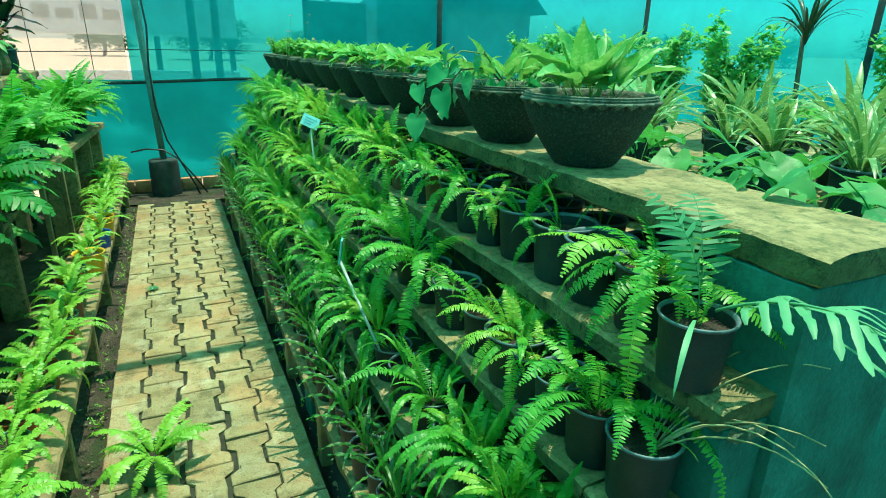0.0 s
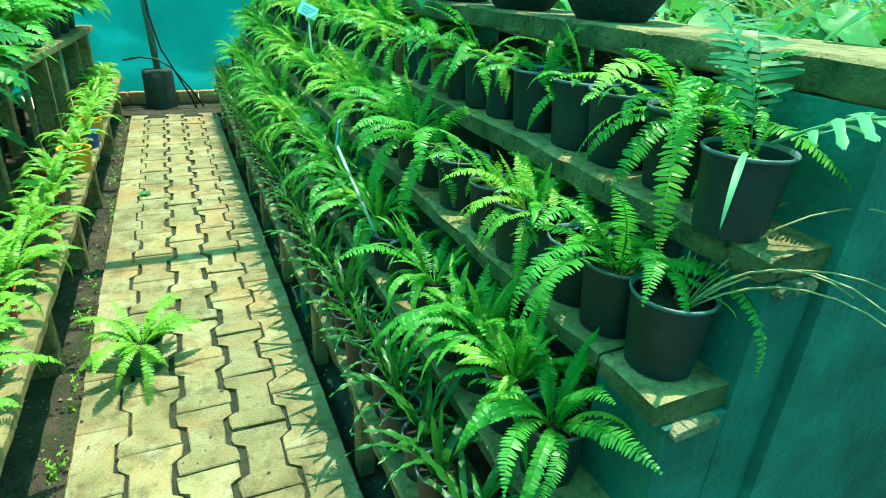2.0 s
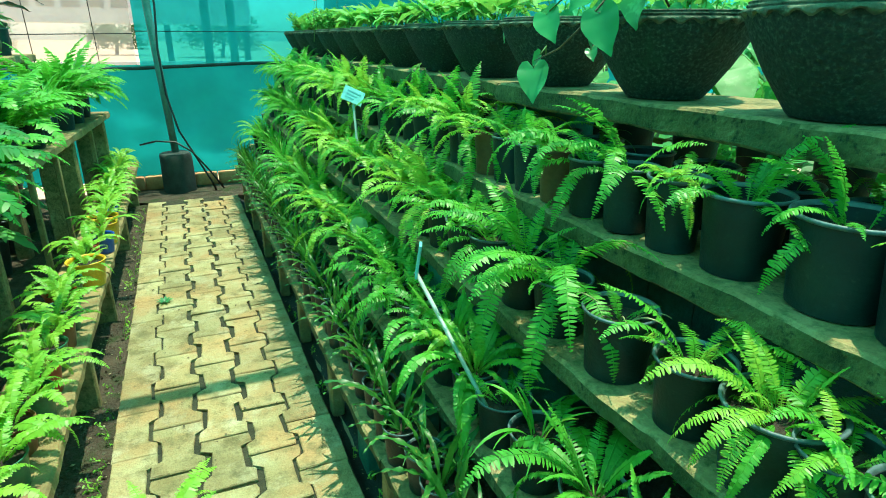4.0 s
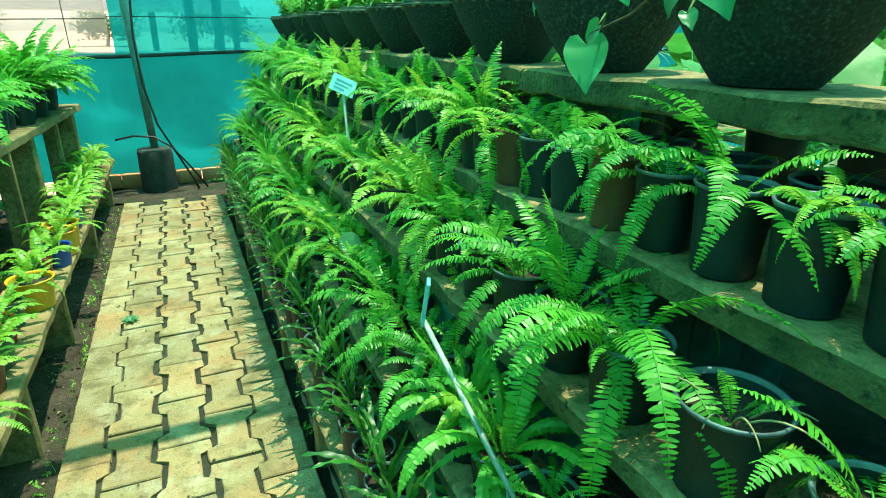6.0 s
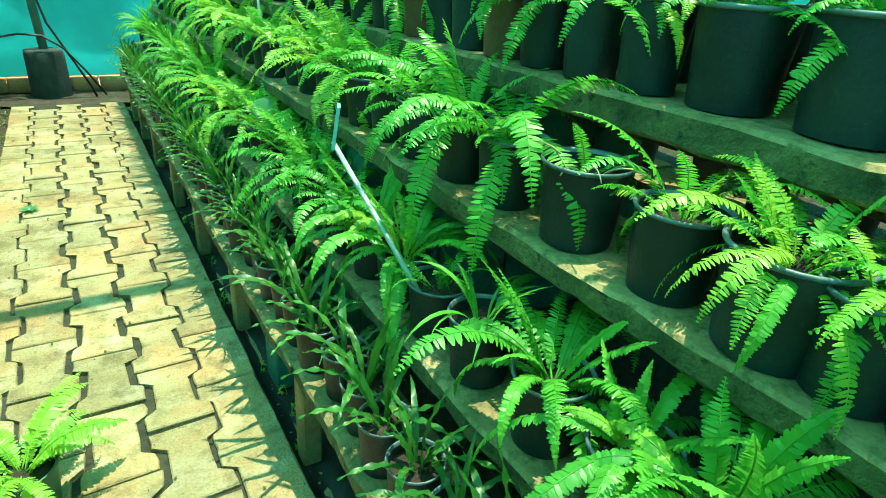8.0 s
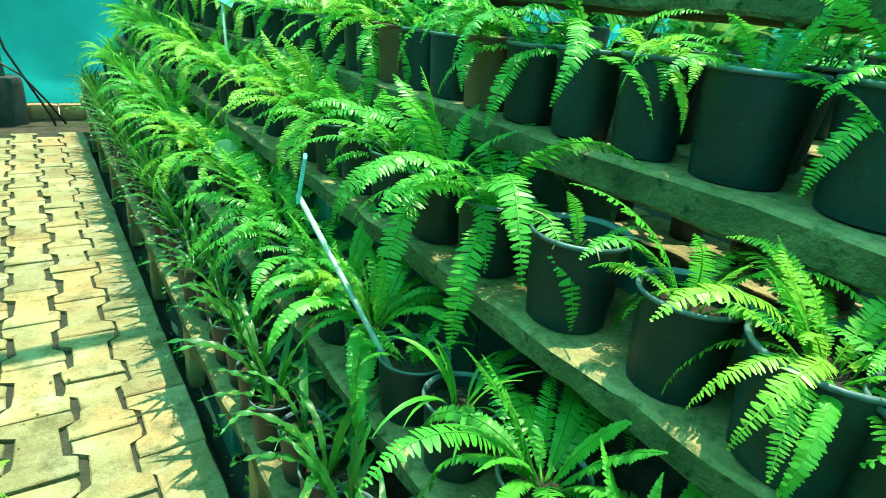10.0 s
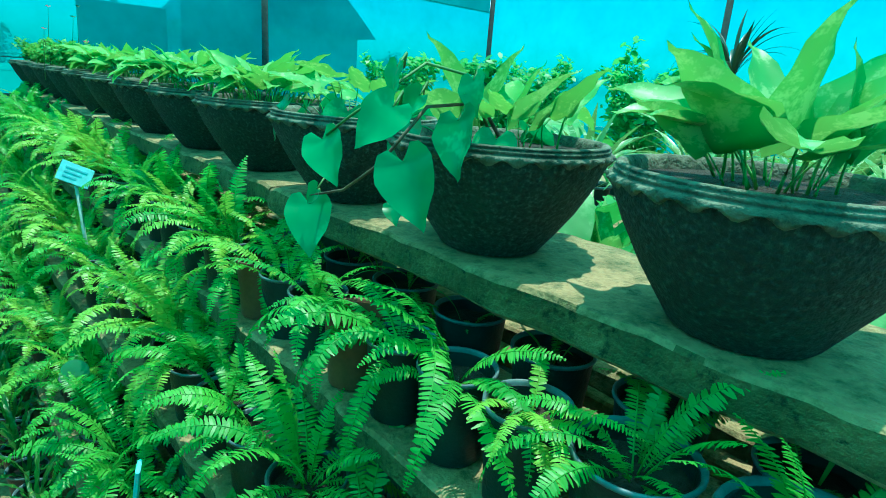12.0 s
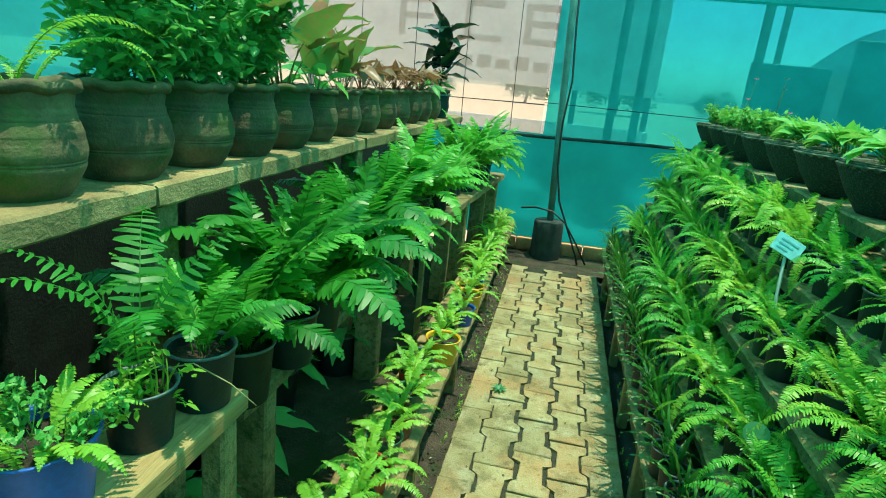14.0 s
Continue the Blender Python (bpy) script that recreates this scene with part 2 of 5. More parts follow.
M = {
    "paver": paver_surface(),
    "joint": surface("mossy_joint", [(0.3, (0.015, 0.017, 0.010)), (0.7, (0.05, 0.05, 0.025))], 20, 0.95, 120, 0.6),
    "soil": surface("garden_soil", [(0.3, (0.035, 0.026, 0.016)), (0.7, (0.11, 0.085, 0.055))], 9, 0.95, 90, 0.9, (0.03, 0.05, 0.012), spot_at=(0.52, 0.62), dist=0.03),
    "sand": surface("dry_sandy_ground", [(0.3, (0.28, 0.20, 0.12)), (0.7, (0.42, 0.32, 0.21))], 1.5, 0.95, 40, 0.4),
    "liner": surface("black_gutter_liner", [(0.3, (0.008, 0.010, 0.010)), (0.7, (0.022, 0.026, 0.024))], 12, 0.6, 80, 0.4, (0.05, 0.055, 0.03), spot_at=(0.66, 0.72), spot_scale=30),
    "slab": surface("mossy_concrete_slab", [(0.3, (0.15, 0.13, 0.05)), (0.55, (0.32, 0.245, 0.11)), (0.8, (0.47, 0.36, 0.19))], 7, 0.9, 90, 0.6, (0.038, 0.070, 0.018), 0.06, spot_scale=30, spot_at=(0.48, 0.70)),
    # upright slab faces: moss, and the shade on them mixed into the colour
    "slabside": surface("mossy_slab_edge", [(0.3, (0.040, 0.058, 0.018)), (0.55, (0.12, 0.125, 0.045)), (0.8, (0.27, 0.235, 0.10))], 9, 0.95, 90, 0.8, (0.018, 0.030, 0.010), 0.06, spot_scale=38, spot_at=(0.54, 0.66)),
    "plank": surface("weathered_plank", [(0.3, (0.17, 0.13, 0.055)), (0.6, (0.34, 0.25, 0.11)), (0.8, (0.44, 0.34, 0.17))], 8, 0.85, 90, 0.5, (0.06, 0.07, 0.025), 0.1, spot_scale=9, spot_at=(0.56, 0.70)),
    "sawn": surface("sawn_plank", [(0.3, (0.24, 0.17, 0.06)), (0.55, (0.40, 0.29, 0.12)), (0.8, (0.52, 0.40, 0.19))], 16, 0.8, 130, 0.35, (0.09, 0.085, 0.03), 0.08, spot_scale=5, spot_at=(0.58, 0.74), stretch=(1, 0.08, 1)),
    "greenwall": surface("green_painted_masonry", [(0.3, (0.008, 0.085, 0.065)), (0.55, (0.018, 0.18, 0.145)), (0.75, (0.04, 0.28, 0.23))], 5, 0.75, 60, 0.6, (0.10, 0.10, 0.06), spot_scale=6, spot_at=(0.66, 0.72)),
    "mortar": surface("broken_mortar", [(0.3, (0.20, 0.17, 0.09)), (0.7, (0.42, 0.37, 0.24))], 14, 0.95, 90, 0.9, (0.04, 0.09, 0.05), spot_scale=9, spot_at=(0.5, 0.6)),
    "blackpot": surface("black_nursery_pot", [(0.3, (0.002, 0.012, 0.014)), (0.7, (0.006, 0.032, 0.033))], 8, 0.5, 110, 0.2, (0.035, 0.065, 0.055), 0.25, spot_scale=60, spot_at=(0.60, 0.78)),
    # rim of the black pots: its highlight is painted in as a paler teal
    "potrim": surface("dusty_pot_rim", [(0.3, (0.03, 0.07, 0.08)), (0.7, (0.14, 0.22, 0.23))], 14, 0.45, 120, 0.1),
    "brownpot": surface("brown_plastic_pot", [(0.3, (0.13, 0.045, 0.022)), (0.7, (0.22, 0.085, 0.045))], 9, 0.5, 90, 0.1, vary=0.2),
    "redpot": surface("red_plastic_pot", [(0.3, (0.32, 0.035, 0.015)), (0.7, (0.45, 0.07, 0.03))], 9, 0.45, 90, 0.08),
    "yellowpot": surface("yellow_plastic_pot", [(0.3, (0.62, 0.33, 0.012)), (0.7, (0.75, 0.44, 0.03))], 9, 0.4, 90, 0.08),
    "bluepot": surface("blue_plastic_pot", [(0.3, (0.006, 0.075, 0.40)), (0.7, (0.012, 0.12, 0.55))], 9, 0.4, 90, 0.08),
    "greenpot": surface("green_plastic_pot", [(0.3, (0.006, 0.09, 0.05)), (0.7, (0.015, 0.15, 0.08))], 9, 0.4, 90, 0.08),
    "bowl": surface("mossy_cement_bowl", [(0.32, (0.007, 0.013, 0.011)), (0.54, (0.022, 0.036, 0.028)), (0.74, (0.085, 0.13, 0.10))], 130, 0.85, 110, 0.8, (0.016, 0.045, 0.030), 0.15, spot_scale=9, spot_at=(0.54, 0.70)),
    "bowlrim": surface("worn_bowl_rim", [(0.3, (0.04, 0.055, 0.035)), (0.7, (0.20, 0.22, 0.15))], 26, 0.85, 90, 0.7, (0.03, 0.05, 0.03), spot_scale=16, spot_at=(0.5, 0.62)),
    "urn": surface("mossy_clay_urn", [(0.3, (0.05, 0.045, 0.022)), (0.55, (0.13, 0.105, 0.05)), (0.8, (0.26, 0.21, 0.11))], 9, 0.8, 110, 0.3, (0.045, 0.095, 0.016), 0.3, spot_scale=7, spot_at=(0.50, 0.66)),
    "peat": surface("potting_peat", [(0.3, (0.012, 0.009, 0.006)), (0.7, (0.05, 0.036, 0.022))], 30, 0.95, 120, 0.9),
    "coco": surface("coco_peat", [(0.3, (0.10, 0.045, 0.02)), (0.7, (0.22, 0.11, 0.055))], 30, 0.95, 120, 0.9),
    "pole": surface("green_painted_pipe", [(0.3, (0.04, 0.15, 0.14)), (0.7, (0.08, 0.24, 0.22))], 9, 0.5, 60, 0.15, (0.10, 0.09, 0.07), spot_scale=12, spot_at=(0.66, 0.74)),
    "polebase": surface("dark_concrete_footing", [(0.3, (0.015, 0.025, 0.024)), (0.7, (0.05, 0.07, 0.065))], 8, 0.9, 80, 0.6),
    "cable": surface("black_cable", [(0.3, (0.008, 0.01, 0.012)), (0.7, (0.02, 0.022, 0.024))], 8, 0.5, 40, 0.0),
    "brick": surface("orange_brick", [(0.3, (0.42, 0.17, 0.07)), (0.7, (0.55, 0.27, 0.13))], 6, 0.9, 60, 0.4, vary=0.15),
    "tarp": cloth("teal_tarpaulin", (0.0, 0.3, 0.3), (0.010, 0.36, 0.34), 0.03, fold=1.4),
    "net": cloth("teal_shade_net", (0.08, 0.80, 0.78), (0.008, 0.40, 0.39), 0.35),
    "roofnet": cloth("green_roof_net", (0.92, 1.0, 0.88), (0.03, 0.82, 0.58), 0.48),
    "plainnet": cloth("pale_weathered_film", (0.9, 0.9, 0.85), (0.78, 0.74, 0.64), 0.66),
    "banner": surface("sun_bleached_banner", [(0.3, (0.76, 0.70, 0.60)), (0.7, (0.85, 0.80, 0.71))], 1.2, 0.8, 30, 0.1),
    "print": surface("faded_banner_print", [(0.3, (0.40, 0.33, 0.25)), (0.7, (0.50, 0.42, 0.33))], 2, 0.8, 30, 0.0),
    "panel": surface("dark_sheet_panel", [(0.3, (0.03, 0.05, 0.055)), (0.7, (0.06, 0.09, 0.095))], 1.5, 0.6, 30, 0.1),
    "shed": surface("grey_sheet_wall", [(0.3, (0.20, 0.21, 0.20)), (0.7, (0.34, 0.35, 0.34))], 1.2, 0.7, 30, 0.1),
    "tag": surface("pale_blue_plant_tag", [(0.3, (0.16, 0.55, 0.60)), (0.7, (0.26, 0.68, 0.72))], 20, 0.4, 60, 0.0),
    "tagprint": surface("tag_print", [(0.3, (0.08, 0.36, 0.42)), (0.7, (0.12, 0.44, 0.50))], 30, 0.5, 60, 0.0),
    "stake": surface("grey_plastic_stake", [(0.3, (0.30, 0.40, 0.36)), (0.7, (0.45, 0.55, 0.50))], 20, 0.45, 60, 0.05),
    "twig": surface("dry_stalk", [(0.3, (0.26, 0.24, 0.10)), (0.7, (0.48, 0.44, 0.22))], 20, 0.8, 60, 0.0),
    "stem": surface("green_stem", [(0.3, (0.05, 0.13, 0.02)), (0.7, (0.10, 0.22, 0.05))], 20, 0.6, 60, 0.0),
    "bark": surface("brown_stem", [(0.3, (0.07, 0.05, 0.03)), (0.7, (0.16, 0.12, 0.07))], 20, 0.8, 60, 0.3),
    "fern": leaf("sword_fern_leaf", (0.028, 0.25, 0.035), (0.15, 0.52, 0.05), (0.16, 0.74, 0.08)),
    "fernlight": leaf("pale_fern_leaf", (0.12, 0.40, 0.035), (0.34, 0.60, 0.07), (0.36, 0.78, 0.09)),
    "ferndark": leaf("dark_fern_leaf", (0.012, 0.13, 0.020), (0.05, 0.32, 0.035), (0.07, 0.50, 0.05)),
    "fernblue": leaf("bluish_fern_leaf", (0.03, 0.18, 0.07), (0.08, 0.32, 0.13), (0.12, 0.45, 0.15)),
    "fernpale": leaf("pale_lobed_fern_leaf", (0.08, 0.34, 0.15), (0.17, 0.48, 0.24), (0.20, 0.58, 0.25), 0.5, 0.3),
    "croton": leaf("croton_leaf", (0.010, 0.09, 0.018), (0.045, 0.23, 0.030), (0.08, 0.42, 0.045), 0.4, 0.28, veins=(40, (0.32, 0.34, 0.05), 0.59)),
    "heart": leaf("heart_leaf", (0.012, 0.18, 0.06), (0.05, 0.34, 0.11), (0.06, 0.55, 0.14), 0.32, 0.28, veins=(12, (0.07, 0.40, 0.15), 0.56)),
    "pothos": leaf("pothos_leaf", (0.03, 0.28, 0.05), (0.14, 0.48, 0.08), (0.30, 0.65, 0.10), 0.6, 0.35, veins=(34, (0.32, 0.56, 0.16), 0.55)),
    "mottled": leaf("mottled_pale_leaf", (0.05, 0.30, 0.06), (0.15, 0.46, 0.09), (0.28, 0.62, 0.12), 0.42, 0.32, veins=(26, (0.34, 0.56, 0.20), 0.50)),
    "caladium": leaf("caladium_leaf", (0.015, 0.17, 0.04), (0.07, 0.36, 0.07), (0.14, 0.55, 0.08), 0.5, 0.33, veins=(16, (0.13, 0.42, 0.12), 0.55)),
    "striped": leaf("cream_striped_leaf", (0.08, 0.24, 0.06), (0.20, 0.38, 0.10), (0.30, 0.50, 0.15), 0.35, 0.3, veins=(40, (0.66, 0.72, 0.44), 0.56, (0.15, 3, 1))),
    "darkstrap": leaf("dark_strap_leaf", (0.008, 0.03, 0.015), (0.025, 0.06, 0.03), (0.03, 0.08, 0.03), 0.35, 0.12),
    "aralia": leaf("aralia_leaf", (0.05, 0.30, 0.08), (0.18, 0.54, 0.14), (0.22, 0.70, 0.15), 0.45, 0.45),
    "aglao": leaf("aglaonema_leaf", (0.06, 0.16, 0.03), (0.20, 0.27, 0.06), (0.25, 0.38, 0.08), 0.35, 0.3, veins=(14, (0.36, 0.11, 0.05), 0.53)),
    "redleaf": leaf("reddish_leaf", (0.16, 0.06, 0.03), (0.34, 0.17, 0.08), (0.40, 0.18, 0.08), 0.4, 0.3),
    "rubber": leaf("rubber_plant_leaf", (0.008, 0.028, 0.018), (0.02, 0.07, 0.04), (0.03, 0.08, 0.03), 0.22, 0.08),
    "petal": leaf("pink_petal", (0.55, 0.06, 0.10), (0.70, 0.14, 0.18), (0.7, 0.15, 0.2), 0.5, 0.3),
    "tree": leaf("far_tree_leaf", (0.02, 0.06, 0.015), (0.06, 0.13, 0.03), (0.08, 0.2, 0.04), 0.6, 0.2, scale=3),
}

# ---------------------------------------------------------------- mesh helpers
class Shape:
    """Collects vertices and faces of one mesh."""

    def __init__(self):
        self.v, self.f, self.hard = [], [], False

    def add(self, verts, faces):
        o = len(self.v)
        self.v += [tuple(p) for p in verts]
        self.f += [tuple(i + o for i in q) for q in faces]
        return self

    def box(self, x0, x1, y0, y1, z0, z1, c=0.004):
        """A box with chamfered edges."""
        self.hard = True
        c = min(c, 0.45 * min(abs(x1 - x0), abs(y1 - y0), abs(z1 - z0)))
        rings = []
        for z, e in ((z0, c), (z0 + c, 0), (z1 - c, 0), (z1, c)):
            a, b, p, q = x0 + e, x1 - e, y0 + e, y1 - e
            k = c - e * 0.5
            rings.append([(a + k, p, z), (b - k, p, z), (b, p + k, z), (b, q - k, z), (b - k, q, z), (a + k, q, z), (a, q - k, z), (a, p + k, z)])
        v = [p for r in rings for p in r]
        f = [(8 * r + i, 8 * r + (i + 1) % 8, 8 * r + 8 + (i + 1) % 8, 8 * r + 8 + i) for r in range(3) for i in range(8)]
        return self.add(v, f + [tuple(range(7, -1, -1)), tuple(range(24, 32))])

    def lathe(self, prof, seg=24, wave=None, close=True):
        """Turned shape from (radius, height) pairs; wave(angle, index) adds to the radius."""
        v, f, n = [], [], len(prof)
        for k, (r, z) in enumerate(prof):
            for i in range(seg):
                a = math.tau * i / seg
                dr, dz = wave(a, k) if wave else (0, 0)
                v.append(((r + dr) * math.cos(a), (r + dr) * math.sin(a), z + dz))
        f = [(k * seg + i, k * seg + (i + 1) % seg, (k + 1) * seg + (i + 1) % seg, (k + 1) * seg + i) for k in range(n - 1) for i in range(seg)]
        if close:
            f += [tuple(range(seg - 1, -1, -1)), tuple(range((n - 1) * seg, n * seg))]
        return self.add(v, f)

    def tube(self, pts, r0, r1=None, seg=6):
        """A tapered round rod along points."""
        r1 = r0 if r1 is None else r1
        pts = [Vector(p) for p in pts]
        v, n = [], len(pts)
        for i, p in enumerate(pts):
            d = (pts[min(i + 1, n - 1)] - pts[max(i - 1, 0)]).normalized()
            s = d.cross(Vector((0.31, 0.17, 0.93) if abs(d.z) < 0.9 else (1, 0.1, 0))).normalized()
            u = s.cross(d)
            r = r0 + (r1 - r0) * i / (n - 1)
            v += [p + r * (math.cos(math.tau * k / seg) * s + math.sin(math.tau * k / seg) * u) for k in range(seg)]
        f = [(i * seg + k, i * seg + (k + 1) % seg, (i + 1) * seg + (k + 1) % seg, (i + 1) * seg + k) for i in range(n - 1) for k in range(seg)]
        return self.add(v, f + [tuple(range(seg - 1, -1, -1)), tuple(range((n - 1) * seg, n * seg))])

    def slab(self, x0, x1, y0, y1, z0, z1, worn=0.006, seed=0):
        """A cast concrete plank along y with rounded, chipped edges."""
        n = max(4, int((y1 - y0) / 0.035))
        m = max(3, int((x1 - x0) / 0.06))
        c = min(0.007, (z1 - z0) * 0.3)
        prof = [(x0 + c, z0), (x0, z0 + c), (x0, (z0 + z1) / 2), (x0, z1 - c), (x0 + c, z1)]
        prof += [(x0 + (x1 - x0) * k / m, z1) for k in range(1, m)]
        prof += [(x1 - c, z1), (x1, z1 - c), (x1, z0 + c), (x1 - c, z0)]
        k, v = len(prof), []
        xm, zm = (x0 + x1) / 2, (z0 + z1) / 2
        for j in range(n + 1):
            t = j / n
            y = y0 + (y1 - y0) * t
            end = 0.88 if j in (0, n) else 1.0
            for i, (x, z) in enumerate(prof):
                edge = 1.0 if i < 5 or i > k - 5 else 0.25
                q = noise.noise_vector(Vector((x * 9 + seed, y * 9, z * 9 + seed * 3)))
                fine = noise.noise_vector(Vector((x * 40 + seed, y * 40, z * 40)))
                w = worn * edge
                zz = zm + (z - zm) * (end if edge == 1.0 else 0.97 if end < 1 else 1)
                v.append((x + w * (q.x + 0.6 * fine.x), y + (w * q.y if 0 < j < n else 2.0 * w * q.y), zz + w * (q.z + 0.5 * fine.z) * 0.7))
        f = [(j * k + i, j * k + (i + 1) % k, (j + 1) * k + (i + 1) % k, (j + 1) * k + i) for j in range(n) for i in range(k)]
        return self.add(v, f + [tuple(range(k - 1, -1, -1)), tuple(range(n * k, (n + 1) * k))])

    def sheet(self, n, m, fn):
        """A grid of n by m cells through fn(u, v)."""
        v = [fn(i / n, j / m) for j in range(m + 1) for i in range(n + 1)]
        f = [(j * (n + 1) + i, j * (n + 1) + i + 1, (j + 1) * (n + 1) + i + 1, (j + 1) * (n + 1) + i) for j in range(m) for i in range(n)]
        return self.add(v, f)

    def mesh(self, name, mat, smooth=True):
        me = bpy.data.meshes.new(name)
        me.from_pydata(self.v, [], self.f)
        me.materials.append(M[mat])
        if smooth:
            me.polygons.foreach_set("use_smooth", [True] * len(me.polygons))
        me.update()
        if self.hard:
            me.set_sharp_from_angle(angle=radians(33))
        return me


def flat(me, angle=35):
    """Smooth shading that keeps edges sharper than the angle."""
    me.set_sharp_from_angle(angle=radians(angle))
    return me


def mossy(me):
    """Gives the upright faces of a slab their moss, with their shade as darker colour."""
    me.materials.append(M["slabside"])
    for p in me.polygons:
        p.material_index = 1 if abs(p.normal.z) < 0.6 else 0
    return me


def part(name, me, parent, label="", m=None):
    ob = new(name, me)
    ob.parent = parent
    if m is not None:
        ob.matrix_basis = m
    return tagged(ob, label)


def thing(name, m, label, category, group="", kind=""):
    ob = new(name)
    ob.empty_display_size = 0.05
    ob.matrix_basis = m
    return tagged(ob, label, category, group, kind)


def struct(name, me, label, category):
    return tagged(new(name, me), label, category, "", "structure")


rng = random.Random(7)

# ---------------------------------------------------------------- setting
g = Shape().sheet(1, 1, lambda u, v: (-400 + 800 * u, -400 + 800 * v, -0.075))
struct("ground", g.mesh("ground", "sand"), "dry sandy ground around the shade house", "ground")


def lump(u, v, x0, x1, y0, y1, z, amp):
    x, y = x0 + (x1 - x0) * u, y0 + (y1 - y0) * v
    return (x, y, z + amp * noise.noise(Vector((x * 5, y * 5, 0))) + amp * 0.5 * noise.noise(Vector((x * 17, y * 17, 3))))


g = Shape().sheet(60, 160, lambda u, v: lump(u, v, -4.2, -0.345, -2.5, 7.35, -0.038, 0.016))
struct("soil_bed", g.mesh("soil_bed", "soil"), "dark damp soil with crumbs under the benches", "soil")
g = Shape().sheet(30, 100, lambda u, v: lump(u, v, 0.56, 6.85, -2.5, 7.35, -0.05, 0.012))
struct("soil_bed_under_stand", g.mesh("soil_bed_under_stand", "soil"), "dark soil under the stepped plant stand", "soil")
g = Shape().sheet(20, 12, lambda u, v: lump(u, v, -0.60, 0.60, 6.69, 7.36, -0.020, 0.018))
struct("soil_strip", g.mesh("soil_strip", "soil"), "dark soil strip at the end of the path", "soil")

# gutter beside the path
g = Shape().sheet(8, 120, lambda u, v: (0.452 + 0.115 * u, -2.5 + 9.2 * v, -0.012 - 0.062 * math.sin(math.pi * min(1, max(0, u))) ** 0.5 + 0.006 * noise.noise(Vector((u * 3, v * 90, 1)))))
struct("gutter", g.mesh("gutter", "liner"), "narrow black drain channel with bits of debris", "gutter")

# shade house: lower tarpaulin, nets, poles, roof
BACK, RIGHT, LEFT, FRONT, ROOF = 7.45, 6.9, -4.2, -3.2, 3.25


def tarp_wave(a0, a1, z0, z1, fixed, axis, amp, sx, sz):
    def fn(u, v):
        a, z = a0 + (a1 - a0) * u, z0 + (z1 - z0) * v
        d = amp * (noise.noise(Vector((a * sx, z * sz, fixed))) + 0.5 * noise.noise(Vector((a * sx * 2.7, z * sz * 2.2, fixed + 9)))) * (0.35 + math.sin(math.pi * v))
        return (a, fixed + d, z) if axis == "y" else (fixed + d, a, z)
    return fn


lower = Shape().sheet(150, 16, tarp_wave(LEFT, RIGHT, 0.06, 1.205, BACK, "y", 0.035, 1.6, 2.2))
struct("wall_north_tarpaulin", lower.mesh("wall_north_tarpaulin", "tarp"), "sagging teal tarpaulin skirt along the end wall", "tarpaulin")
upper = Shape().sheet(40, 6, tarp_wave(-0.27, RIGHT, 1.20, 2.62, BACK + 0.02, "y", 0.012, 0.6, 0.8))
struct("wall_north_net", upper.mesh("wall_north_net", "net"), "translucent teal shade net above the skirt", "shade net")
upper = Shape().sheet(40, 3, tarp_wave(-0.27, RIGHT, 2.60, ROOF, BACK + 0.035, "y", 0.012, 0.6, 0.8))
struct("wall_north_valance", upper.mesh("wall_north_valance", "tarp"), "darker doubled teal net under the roof", "shade net")
upper = Shape().sheet(20, 6, tarp_wave(LEFT, -0.30, 1.20, 2.85, BACK + 0.03, "y", 0.015, 0.7, 0.8))
struct("wall_north_film", upper.mesh("wall_north_film", "plainnet"), "pale weathered see-through film over the skirt", "plastic film")
for nm, fixed, a0, a1, ax in (("wall_east", RIGHT, FRONT, BACK, "x"), ("wall_west", LEFT, FRONT, BACK, "x"), ("wall_south", FRONT, LEFT, RIGHT, "y")):
    s = Shape().sheet(60, 10, tarp_wave(a0, a1, 0.0, 1.2, fixed, ax, 0.03, 1.4, 2.0))
    struct(nm + "_tarpaulin", s.mesh(nm + "_tarpaulin", "tarp"), "sagging teal tarpaulin skirt along the side", "tarpaulin")
    s = Shape().sheet(40, 6, tarp_wave(a0, a1, 1.2, ROOF, fixed + 0.02, ax, 0.012, 0.6, 0.8))
    struct(nm + "_net", s.mesh(nm + "_net", "net"), "translucent teal shade net along the side", "shade net")
s = Shape().sheet(30, 30, lambda u, v: (LEFT + (RIGHT - LEFT) * u, FRONT + (BACK - FRONT) * v, ROOF + 0.02 * math.sin(u * 40) * math.sin(v * 37)))
struct("ceiling", s.mesh("ceiling", "roofnet"), "green shade net stretched over roof pipes", "shade net")


def pipe(name, pts, r, label, mat="pole", seg=12):
    s = Shape().tube(pts, r, r, seg)
    return struct(name, s.mesh(name, mat), label, "pipe")


for y in (-1.2, 3.3, 7.4):
    pipe("roof_pipe", [(LEFT, y, ROOF - 0.06), (RIGHT, y, ROOF - 0.06)], 0.045, "steel roof pipe under the net")
for x in (3.4, RIGHT - 0.05):
    pipe("roof_pipe", [(x, FRONT, ROOF - 0.10), (x, BACK, ROOF - 0.10)], 0.03, "steel roof pipe under the net")
for x, y in ((3.37, 7.36), (6.82, 7.36), (6.82, 4.0), (6.82, 0.6), (LEFT + 0.06, 7.36), (LEFT + 0.06, 2.5)):
    pipe("wall_pole", [(x, y, -0.07), (x, y, ROOF)], 0.035, "dark upright steel pole holding the net", "polebase")
